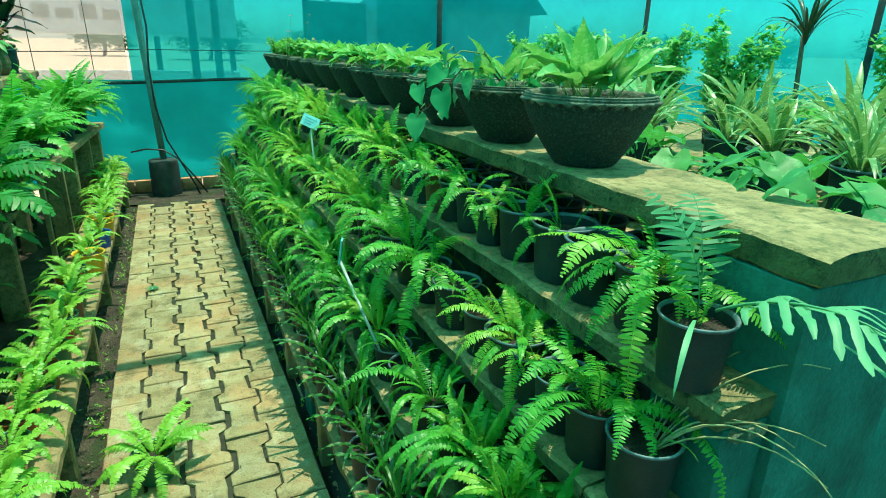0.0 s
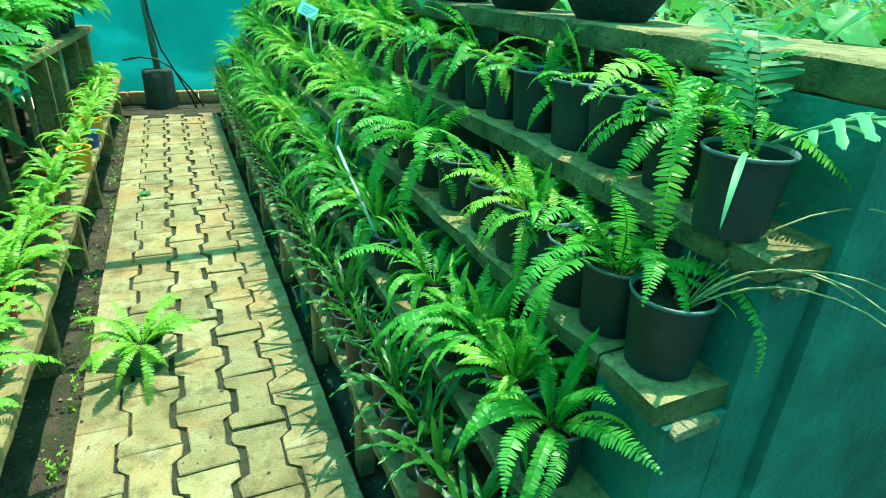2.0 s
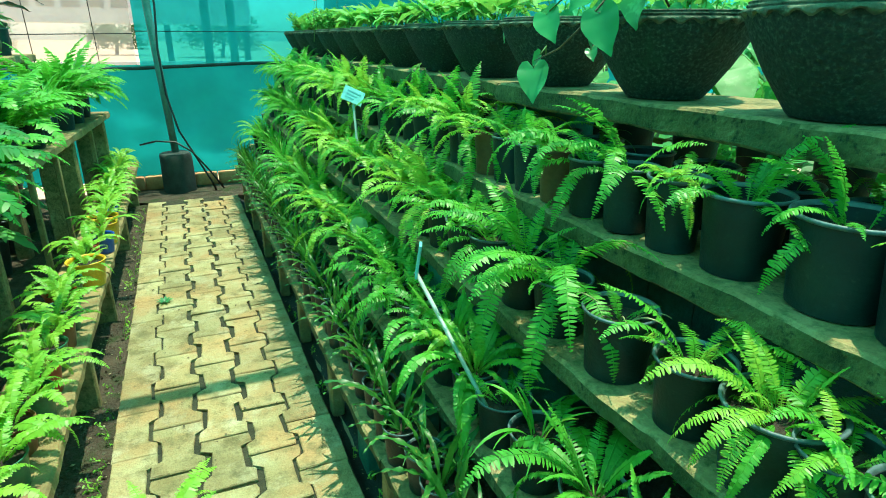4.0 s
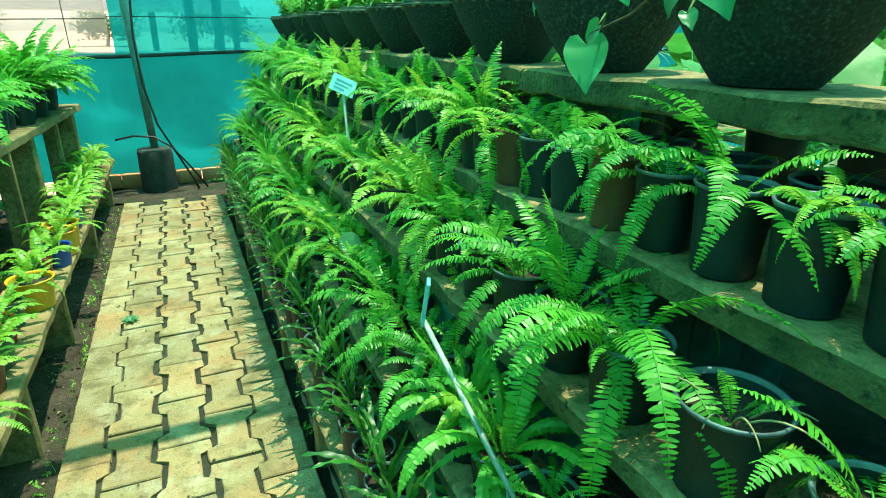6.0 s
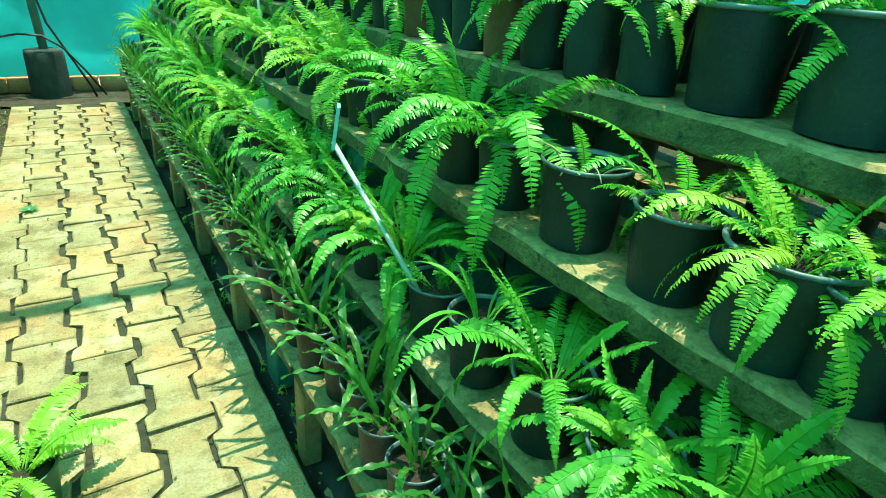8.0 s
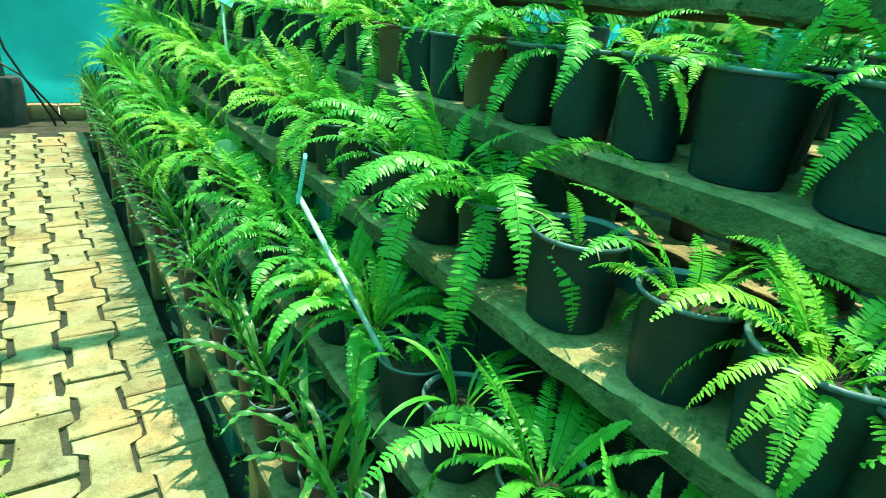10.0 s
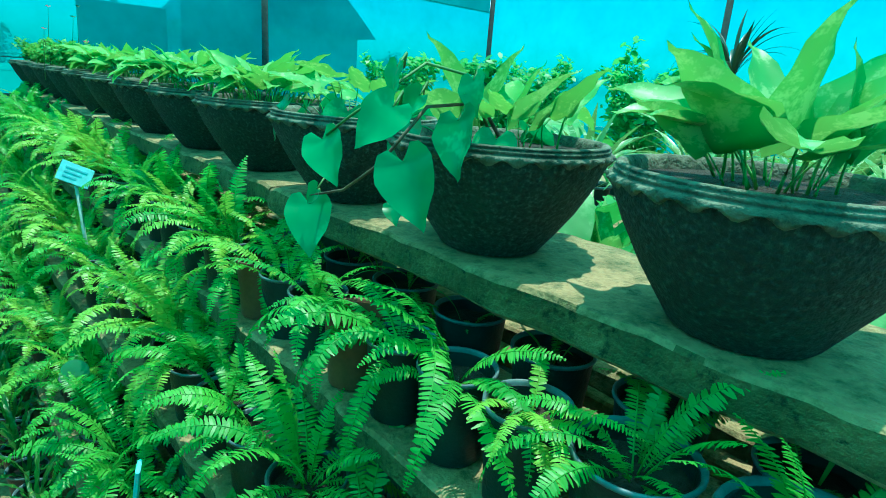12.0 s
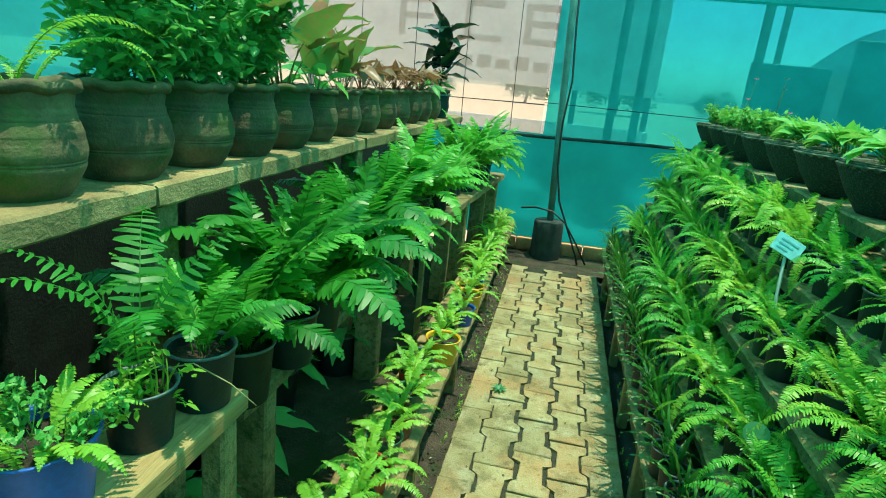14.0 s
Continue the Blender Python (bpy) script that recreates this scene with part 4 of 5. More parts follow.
for mat in ("fern", "fernlight", "ferndark"):
    FR[mat] = [frond("frond", mat, 1, 0.28, 74, 5, 35, twist=15), frond("frond", mat, 2, 0.32, 66, -35, 40, side=30, twist=-20), frond("frond", mat, 3, 0.34, 58, -62, 41, side=-26, twist=15),
               frond("frond", mat, 4, 0.26, 46, -35, 33, side=22, twist=-25), frond("frond", mat, 5, 0.24, 80, 35, 31, side=-30, twist=30), frond("frond", mat, 6, 0.36, 62, -82, 44, side=-14),
               frond("frond", mat, 7, 0.20, 60, -20, 27, reach=0.020, side=40, twist=30), frond("frond", mat, 8, 0.30, 36, -80, 37, side=12, twist=-15, power=0.8)]
FR["crinkle"] = [frond("frond", "fern", 11, 0.24, 74, -20, 47, 0.017, 0.0074, tooth=0.16, curl=0.5, twist=25), frond("frond", "fern", 12, 0.28, 62, -70, 55, 0.018, 0.0074, tooth=0.16, side=28, curl=0.5, twist=-30),
                 frond("frond", "fern", 13, 0.22, 84, 50, 44, 0.016, 0.0074, tooth=0.16, side=-25, curl=0.5, twist=35), frond("frond", "fern", 14, 0.32, 56, -84, 60, 0.019, 0.0074, tooth=0.16, curl=0.6, twist=25, power=0.85),
                 frond("frond", "fernlight", 15, 0.20, 66, -40, 39, 0.016, 0.0070, tooth=0.16, side=-35, curl=0.6, twist=-45)]
FR["blech"] = [frond("frond", "ferndark", 21, 0.46, 80, 15, 30, 0.072, 0.019, 0.16, sweep=32, taper=0.45), frond("frond", "ferndark", 22, 0.50, 70, -25, 32, 0.080, 0.019, 0.16, side=14, sweep=30, taper=0.45),
               frond("frond", "ferndark", 23, 0.48, 60, -50, 32, 0.080, 0.019, 0.16, side=-14, sweep=30, taper=0.45), frond("frond", "ferndark", 24, 0.40, 85, 45, 28, 0.062, 0.018, 0.16, side=-8, sweep=35, taper=0.45)]
FR["blechlight"] = [frond("frond", "fern", 25, 0.40, 80, 25, 28, 0.054, 0.017, 0.14, sweep=32, taper=0.45), frond("frond", "fern", 26, 0.42, 68, -25, 30, 0.058, 0.017, 0.14, side=14, sweep=30, taper=0.45), frond("frond", "fern", 27, 0.42, 58, -55, 30, 0.058, 0.017, 0.14, side=-14, sweep=30, taper=0.45)]
FR["tall"] = [frond("frond", "ferndark", 31, 0.52, 84, 30, 20, 0.055, 0.014, 0.22, sweep=12), frond("frond", "ferndark", 32, 0.50, 78, -5, 20, 0.06, 0.014, 0.22, side=20, sweep=12), frond("frond", "ferndark", 33, 0.48, 75, -20, 20, 0.055, 0.014, 0.2, side=-22, sweep=12)]
FR["blue"] = [frond("frond", "fernblue", 41, 0.36, 66, 0, 18, 0.10, 0.0135, 0.2, sweep=14, taper=0.4), frond("frond", "fernblue", 42, 0.34, 58, -25, 18, 0.09, 0.0135, 0.2, sweep=14, taper=0.4)]
FR["croton"] = [strap("leaf", "croton", 1, 0.18, 0.0090, 78, 15, 0.3, 20), strap("leaf", "croton", 2, 0.20, 0.0085, 66, -25, 0.3, 20, side=15), strap("leaf", "croton", 3, 0.17, 0.0095, 52, -35, 0.3, 20, side=-15), strap("leaf", "croton", 4, 0.19, 0.008, 84, 45, 0.3, 20), strap("leaf", "croton", 5, 0.16, 0.009, 40, -20, 0.3, 20)]
FR["grass"] = [strap("leaf", "fern", 1, 0.24, 0.009, 80, 10), strap("leaf", "fern", 2, 0.26, 0.009, 70, -40, side=10), strap("leaf", "fernlight", 3, 0.22, 0.008, 85, 40), strap("leaf", "fern", 4, 0.26, 0.008, 60, -60, side=-20)]
FR["pothos"] = [stalked_leaf("leaf", "pothos", k, 0.06 + 0.015 * k, 0.10, 0.066, 86 - 7 * k, 62 - 12 * k, 58 - 17 * k, 0.12, 0.28) for k in range(5)]
FR["arrow"] = [stalked_leaf("leaf", "caladium", k, 0.15 + 0.03 * k, 0.115 + 0.008 * k, 0.105, 86 - 5 * k, 55 - 12 * k, 8 - 10 * k, 0.28, 0.12) for k in range(5)]
FR["heart"] = [stalked_leaf("leaf", "heart", k, 0.05 + 0.015 * k, 0.115, 0.095, 60 - 10 * k, -10 * k, -50 - 8 * k, 0.2) for k in range(3)]
FR["broad"] = [stalked_leaf("leaf", "mottled", k + 9, 0.045 + 0.008 * k, 0.165 - 0.008 * k, 0.074 + 0.003 * k, 88 - 5 * k, 80 - 7 * k, 82 - 12 * k, 0.05, 0.42) for k in range(5)]
FR["aglao"] = [stalked_leaf("leaf", "aglao", k, 0.08 + 0.02 * k, 0.17, 0.075, 88 - 4 * k, 74 - 8 * k, 76 - 14 * k, 0.04, 0.35) for k in range(5)]
FR["red"] = [stalked_leaf("leaf", "redleaf", k, 0.06 + 0.02 * k, 0.10, 0.045, 86 - 6 * k, 66 - 10 * k, 60 - 18 * k, 0.05, 0.25) for k in range(5)]
FR["rubber"] = [stalked_leaf("leaf", "rubber", k, 0.05, 0.15, 0.075, 70 - 8 * k, 55 - 12 * k, 55 - 18 * k, 0.03, 0.25) for k in range(5)]
FR["greenleaf"] = [stalked_leaf("leaf", "aralia", k, 0.08, 0.13, 0.06, 84 - 8 * k, 60 - 12 * k, 55 - 20 * k, 0.04, 0.25) for k in range(5)]
FR["striped"] = [strap("leaf", "striped", k, 0.30 + 0.02 * k, 0.016, 84 - 9 * k, 40 - 24 * k, 0.0, 10) for k in range(5)]
FR["dark"] = [strap("leaf", "darkstrap", k, 0.34, 0.011, 84 - 9 * k, 50 - 30 * k, 0.0, 10) for k in range(5)]
FR["aralia"] = [sprig("sprig", "aralia", k, 0.27 + 0.03 * k, 135, 0.018, 0.075) for k in range(4)]
FR["crisp"] = [frond("frond", "fernlight", 50 + k, 0.25 + 0.02 * k, 78 - 9 * k, -10 - 18 * k, 22, 0.030, 0.0125, tooth=0.12, side=(-1) ** k * 12, curl=0.45) for k in range(4)]
FR["weed"] = [sprig("sprig", "fernlight", 7 + k, 0.07, 16, 0.010, 0.05) for k in range(3)]
FR["bushy"] = [sprig("sprig", "pothos", 17 + k, 0.10 + 0.02 * k, 40, 0.016, 0.09) for k in range(3)]

# ---------------------------------------------------------------- pots
POTS = {}


def pot_meshes(kind):
    """Body, rim and filling of a pot of unit size 1 x 1 (height x height), by kind; made once."""
    if kind in POTS:
        return POTS[kind]
    r, h = 0.48, 1.0
    if kind == "bowl":
        rough = lambda a, k: (0.010 * noise.noise(Vector((3 * math.cos(a), 3 * math.sin(a), k))), 0)
        body = Shape().lathe([(0.50, 0), (0.53, 0.03), (0.62, 0.14), (0.80, 0.38), (0.95, 0.62), (1.05, 0.82), (1.075, 0.90), (1.0, 0.92), (0.92, 0.72)], 48, rough).mesh("body", "bowl")
        fold = lambda a, k: (0.022 * (k in (1, 2)) * math.cos(a * 28), 0.026 * (k in (0, 1)) * math.cos(a * 28))
        rim = Shape().lathe([(1.05, 0.865), (1.095, 0.880), (1.105, 0.902), (1.09, 0.925), (1.06, 0.93), (1.05, 0.942), (1.065, 0.95), (1.065, 0.965), (1.045, 0.97), (1.045, 0.98), (1.055, 0.988), (1.04, 1.0), (1.0, 1.0), (0.97, 0.97), (0.95, 0.90)], 180, fold, False).mesh("rim", "bowlrim")
        soil = Shape().lathe([(0.01, 0.90), (0.4, 0.93), (0.975, 0.90)], 28, lambda a, k: (0, 0.02 * noise.noise(Vector((a, k, 2)))), False).mesh("soil", "peat")
    elif kind == "urn":
        prof = []
        for k in range(61):  # a full belly drawn in to a neck, with finger-wide throwing rings
            z = 0.90 * k / 60
            ring = sum(0.007 * math.exp(-((z - c) / 0.008) ** 2) for c in (0.30, 0.33, 0.50, 0.53, 0.66, 0.70, 0.76))
            rad = float(np.interp(z, (0, 0.08, 0.25, 0.40, 0.55, 0.68, 0.78, 0.90), (0.32, 0.375, 0.448, 0.468, 0.450, 0.412, 0.392, 0.408)))
            prof.append((rad - ring, z))
        body = Shape().lathe(prof, 44, lambda a, k: (0.004 * noise.noise(Vector((2 * math.cos(a), 2 * math.sin(a), k * 0.1))), 0)).mesh("body", "urn")
        rim = Shape().lathe([(0.405, 0.885), (0.440, 0.905), (0.458, 0.935), (0.455, 0.970), (0.432, 0.995), (0.39, 0.99), (0.36, 0.90)], 48, lambda a, k: (0.008 * math.sin(a * 13 + k), 0.014 * math.sin(a * 9)), False).mesh("rim", "urn")
        soil = Shape().lathe([(0.01, 0.93), (0.385, 0.92)], 20, None, False).mesh("soil", "peat")
    else:
        mat = kind
        body = Shape().lathe([(r * 0.76, 0), (r * 0.80, 0.015), (r * 0.935, 0.80), (r * 0.955, 0.95), (r * 0.90, 0.95), (r * 0.85, 0.70)], 26).mesh("body", mat)
        rim = Shape().lathe([(r * 0.95, 0.948), (r * 1.0, 0.952), (r * 1.02, 0.966), (r * 1.02, 0.985), (r * 1.0, 1.0), (r * 0.97, 0.998), (r * 0.93, 0.975), (r * 0.90, 0.88)], 32, None, False).mesh("rim", "potrim" if kind == "blackpot" else mat)
        soil = Shape().lathe([(0.01, 0.80), (0.2, 0.825), (r * 0.90, 0.80)], 18, lambda a, k: (0, 0.03 * noise.noise(Vector((2 * math.cos(a), 2 * math.sin(a), k)))), False).mesh("soil", "peat")
    POTS[kind] = (flat(body, 40), rim, soil)
    return POTS[kind]


def leaf_pose(r, z, reach, ang, lean, scale, off=0.35):
    """A leaf that leaves the pot's middle in direction ang (degrees), tipped by lean."""
    a = radians(ang)
    o = reach * off * r.uniform(0.1, 1.0) ** 0.7
    return pose(o * math.cos(a), o * math.sin(a), z, r.uniform(-14, 14), -lean, ang) @ Matrix.Diagonal((scale, scale, scale, 1))


JOINED = {}


def joined(kind, n, seed, lean, reach=0.05):
    """One mesh of n leaves of a kind, for plants far from the path walked."""
    key = (kind, n, seed, lean, reach)
    if key not in JOINED:
        r = random.Random(seed)
        s = Shape()
        for k in range(n):
            me = FR[kind][r.randrange(len(FR[kind]))]
            m = leaf_pose(r, 0, reach, k * 360 / n + r.uniform(-18, 18), r.uniform(*lean), r.uniform(0.75, 1.15))
            co = np.empty(len(me.vertices) * 3)
            me.vertices.foreach_get("co", co)
            co = co.reshape(-1, 3) @ np.array(m.to_3x3()).T + np.array(m.translation)
            s.add([tuple(c) for c in co], [tuple(p.vertices) for p in me.polygons])
        me = FR[kind][0]
        JOINED[key] = s.mesh("foliage", me.materials[0].name)
    return JOINED[key]


M.update({m.name: m for m in list(M.values())})


def potted(name, x, y, z, label, category, group, pot, h, w, kinds, n, size, lean=(-22, 10), far=False, seed=0, wide=1.0, spread=0.35, bias=None):
    """A potted plant: pot body > rim, soil, and its fronds or leaves as parts. w: pot height scale across; kinds: leaf kinds mixed."""
    r = random.Random(int(x * 1000) * 31 + int(y * 1000) * 17 + seed)
    t = thing(name, pose(x, y, z + 0.001, 0, 0, r.uniform(0, 360) if bias is None else 0), label, category, group)
    body, rim, peat = pot_meshes(pot)
    m = Matrix.Diagonal((w, w, h, 1))
    b = part("pot", body, t, "", m)
    part("rim", rim, b)
    part("soil", peat, t, "", m)
    top = h * (0.80 if pot not in ("bowl", "urn") else 0.92)
    if far:
        k = kinds[r.randrange(len(kinds))]
        o = part("foliage", joined(k, n, r.randrange(3), lean, 0.05 if spread < 1 else w / size), t, "", pose(0, 0, top) @ Matrix.Diagonal((size, size, size, 1)))
        return t
    for k in range(n):
        kind = kinds[r.randrange(len(kinds))]
        me = FR[kind][r.randrange(len(FR[kind]))]
        ang = k * 137.5 + r.uniform(-20, 20) if bias is None else bias + r.uniform(-75, 75) if r.random() < 0.7 else r.uniform(0, 360)
        part(me.name.split(".")[0], me, t, "", leaf_pose(r, top, w * 0.4, ang, r.uniform(*lean), size * r.uniform(0.7, 1.15), spread))
    return t


# ---------------------------------------------------------------- stepped stand: plants tier by tier
FERN = "sword fern with arching fronds in a black nursery pot"
# fourth tier: row of black pots, larger towards the near end, a few brown ones
for i, (y, h, w, kinds, n, size, bias) in enumerate((
        (0.900, 0.160, 0.185, ["fern", "fernlight"], 20, 1.0, 205), (1.085, 0.160, 0.190, ["fern"], 3, 0.55, 150), (1.235, 0.160, 0.190, ["fern"], 8, 0.65, 195), (1.419, 0.155, 0.165, ["fern"], 12, 0.75, None),
        (1.569, 0.155, 0.130, ["fernlight"], 10, 0.65, 195), (1.709, 0.150, 0.130, ["fern"], 10, 0.85, 190), (1.845, 0.145, 0.125, ["fern"], 10, 0.9, 200), (1.981, 0.145, 0.125, ["fern"], 7, 0.75, 190), (2.116, 0.140, 0.125, ["fern"], 8, 0.75, 200),
        (2.243, 0.140, 0.125, ["fernlight"], 9, 0.8, None), (2.369, 0.140, 0.125, ["fern"], 11, 0.9, None), (2.495, 0.140, 0.125, ["fern"], 15, 1.0, None))):
    brown = i in (7, 10)
    lab = "brown plastic pot with a young sword fern on the slab" if brown else FERN
    potted("potted_fern", 0.895 + 0.56 * w, y, 1.045, lab, "potted fern", "pots on the fourth tier", "brownpot" if brown else "blackpot", h, w, kinds, n, size, bias=bias, seed=i, lean=(-36, 6) if i == 0 else (-22, 10))
# the big pot at the end of the tier, with broad bluish fronds
t = potted("potted_fern", 0.915, 0.70, 1.045, "large black pot with a broad bluish lobed fern", "potted fern", "", "blackpot", 0.140, 0.150, ["fern"], 2, 0.4, seed=5)
t.rotation_euler = (0, 0, 0)
lob = lobed_frond("frond", "fernpale", 3, 0.32, 22, -38, 8, 0.105, 0.0088)
part("frond", lob, t, "broad pale lobed frond", pose(0.02, -0.02, 0.15, 0, -14, -84))
part("frond", FR["fern"][2], t, "", pose(0.0, 0.0, 0.13, 0, -4, 190) @ Matrix.Diagonal((0.7, 0.7, 0.7, 1)))
part("leaf", strap("leaf", "fernpale", 5, 0.20, 0.0065, 10, -95), t, "long hanging strap leaf", pose(-0.03, -0.02, 0.14, 0, 0, 215))
part("frond", FR["blue"][0], t, "", pose(0, 0, 0.13, 0, -20, 110) @ Matrix.Diagonal((0.75, 0.75, 0.75, 1)))
part("frond", FR["blue"][1], t, "", pose(0.02, 0.02, 0.13, 0, -30, 60) @ Matrix.Diagonal((0.8, 0.8, 0.8, 1)))
part("leaf", strap("leaf", "fernpale", 6, 0.20, 0.0095, -20, -75), t, "long hanging strap leaf", pose(0.07, -0.21, 0.17, 0, 0, -70))
# back row of that tier
for i in range(9):
    potted("potted_plant", 1.155, 0.87 + 0.2 * i, 1.045, "small black nursery pot with sparse stems in the shade", "potted plant", "back row of the fourth tier", "blackpot", 0.145, 0.15, ["fern", "grass"], 4, 0.5, seed=i)

# third tier
for i, (y, h, w, kinds, n, size, bias) in enumerate((
        (0.705, 0.150, 0.155, ["grass"], 1, 0.4, None), (0.842, 0.145, 0.155, ["fern"], 15, 0.95, 215), (0.967, 0.14, 0.15, ["fern"], 10, 0.8, 215), (1.073, 0.14, 0.14, ["fernlight", "fern"], 11, 0.7, None),
        (1.175, 0.150, 0.185, ["crinkle", "fernlight", "fernlight"], 28, 0.72, None), (1.344, 0.14, 0.15, ["fernlight", "fern"], 12, 0.75, None), (1.545, 0.150, 0.165, ["fern"], 4, 0.45, None), (1.751, 0.14, 0.15, ["fern"], 16, 1.0, 195),
        (1.920, 0.14, 0.15, ["fern"], 16, 1.0, None), (2.100, 0.14, 0.15, ["fern"], 11, 0.8, 200), (2.265, 0.14, 0.15, ["fern"], 12, 0.85, None), (2.430, 0.14, 0.15, ["fern"], 14, 0.95, None))):
    lab = "black nursery pot holding dry stalks and dark soil" if i == 0 else "black pot with a sparse fern and dry stalks" if i == 6 else FERN
    t = potted("potted_fern", 0.835, y, 0.79, lab, "potted fern", "pots on the third tier", "blackpot", h, w, kinds, n, size, bias=bias, seed=40 + i)
    if i in (0, 6):
        r = random.Random(i)
        for k in range(13 if i == 0 else 5):
            a = radians(-75 + 9 * k) if i == 0 else radians(150 + 40 * k)
            L = r.uniform(0.22, 0.42) if i == 0 else r.uniform(0.08, 0.16)
            pts, _ = bend_line(L, r.uniform(35, 70), r.uniform(-70, -20), 8, r.uniform(-30, 30))
            s = Shape().tube([(0.02 + p.x, p.y, 0.115 + p.z) for p in pts], 0.0022, 0.0012, 4)
            q = part("stalk", s.mesh("stalk", "twig"), t, "dry pale stalk", Matrix.Rotation(a - t.rotation_euler.z, 4, "Z"))

# second tier
for i, (y, h, kinds, n, size, bias) in enumerate((
        (0.791, 0.14, ["fern", "crinkle"], 22, 0.9, None), (0.942, 0.14, ["crinkle"], 25, 0.95, None), (1.096, 0.14, ["crinkle", "fern"], 21, 0.95, None), (1.231, 0.135, ["crinkle"], 20, 0.9, None), (1.404, 0.14, ["crinkle", "crinkle", "fern"], 24, 1.0, None),
        (1.603, 0.14, ["crinkle", "grass"], 13, 0.7, None), (1.763, 0.13, ["fern"], 9, 0.6, None), (1.918, 0.13, ["crinkle"], 24, 0.95, None), (2.073, 0.13, ["crinkle"], 22, 0.95, None), (2.225, 0.13, ["fern"], 14, 0.8, None), (2.374, 0.13, ["fern"], 15, 0.85, None))):
    potted("potted_fern", 0.695, y, 0.50, "crinkled sword fern in a black nursery pot on a low slab", "potted fern", "pots on the second tier", "blackpot", h, 0.145, kinds, n, size, bias=bias, seed=80 + i)

# ferns further along the tiers
r0 = random.Random(11)
for tier, (x, z) in enumerate(((0.695, 0.50), (0.835, 0.79), (0.965, 1.045))):
    y = 2.57
    while y < 6.42:
        light = y < 4.7 and tier > 0
        kinds = ["fernlight"] if r0.random() < (0.55 if light else 0.35) else ["fern"]
        if y > 4.6 and tier < 2:
            kinds = ["grass"] if r0.random() < 0.4 else ["fern"]
        near = y < 4.1
        potted("potted_fern", x + r0.uniform(-0.02, 0.02), y, z, "bushy bright green sword fern in a black nursery pot", "potted fern", "ferns along the tiers", "blackpot", 0.135, 0.145,
               kinds, 19 if near else 24, r0.uniform(0.85, 1.15) * (0.8 if 2.9 < y < 3.6 and tier > 0 else 1), far=not near, seed=tier, lean=(-22, 10))
        y += r0.uniform(0.16, 0.19)

# first tier: small pots with crimped narrow leaves
y, i = 0.70, 0
while y < 6.6:
    near = y < 3.4
    potted("potted_croton", 0.525 + r0.uniform(-0.012, 0.012), y, 0.295, "crimped yellow-edged croton leaves in a small black pot", "potted plant", "small pots on the lowest tier", "blackpot", 0.125, 0.115, ["croton"], 12 if near else 18, r0.uniform(0.95, 1.25), lean=(-12, 14), far=not near, seed=i)
    y += r0.uniform(0.108, 0.13)
    i += 1

# top tier: cement bowls
bowls = []
for i in range(12):
    y = 1.395 + 0.452 * i
    h = 0.20 if i == 0 else 0.195
    far = y > 3.4
    kinds, n, size = (["broad"], 24, 1.0) if i == 0 else (["heart", "broad", "pothos"], 22, 0.9) if i in (1,) else (["pothos", "heart"], 24, 0.9) if i == 2 else (["pothos"], 56, 0.95) if i < 8 else (["bushy"], 26, 1.0)
    bowls.append(potted("bowl_planter", 1.165 if i < 4 else 1.175, y, 1.327, "mossy cement bowl with a scalloped rim, planted with " + ("pothos" if i < 8 else "small bedding plants"), "planter bowl", "bowls on the top slab", "bowl", h, 0.179 * (1 if i < 7 else 0.97), kinds, n, size, far=far, lean=(-20, 16) if i == 0 else (-16, 20), seed=i, spread=1.1 if i == 0 else 1.7))
# trailing heart-leaf vine over the third bowl's rim
vine = thing("heart_leaf_vine", pose(0.90, 1.92, 1.45), "trailing vine with large glossy heart-shaped leaves over a bowl", "vine")


def vine_leaf(bx, by, bz, tx, ty, tz, k):
    """A hanging heart leaf from its base to its tip, facing the path."""
    o = Vector((0.90, 1.92, 1.45))
    p, q = Vector((bx, by, bz)) - o, Vector((tx, ty, tz)) - o
    s = Shape()
    heart_blade(s, p, q - p, Vector((-0.8, -0.35 + 0.5 * math.sin(k * 2.1), 0.45)), (q - p).length * 0.84, (q - p).length * 0.72, 0.22, 0.26, 0.14)
    part("leaf", s.mesh("leaf", "heart"), vine)
    part("petiole", Shape().tube([p, p + Vector((0.03, 0.02, 0.02)), p + Vector((0.05, 0.05, 0.0))], 0.0018, 0.0022, 4).mesh("petiole", "stem"), vine)


part("stem", Shape().tube([(0.27, -0.10, 0.03), (0.14, -0.14, 0.13), (0.05, -0.12, 0.12), (-0.03, -0.12, 0.04), (-0.035, -0.04, -0.01), (-0.03, 0.07, -0.04)], 0.0034, 0.0018, 6).mesh("stem", "bark"), vine)
part("stem", Shape().tube([(0.28, -0.05, 0.05), (0.16, -0.08, 0.17), (0.06, -0.10, 0.18), (-0.04, -0.06, 0.10), (-0.06, -0.03, 0.07)], 0.003, 0.0018, 6).mesh("stem", "stem"), vine)
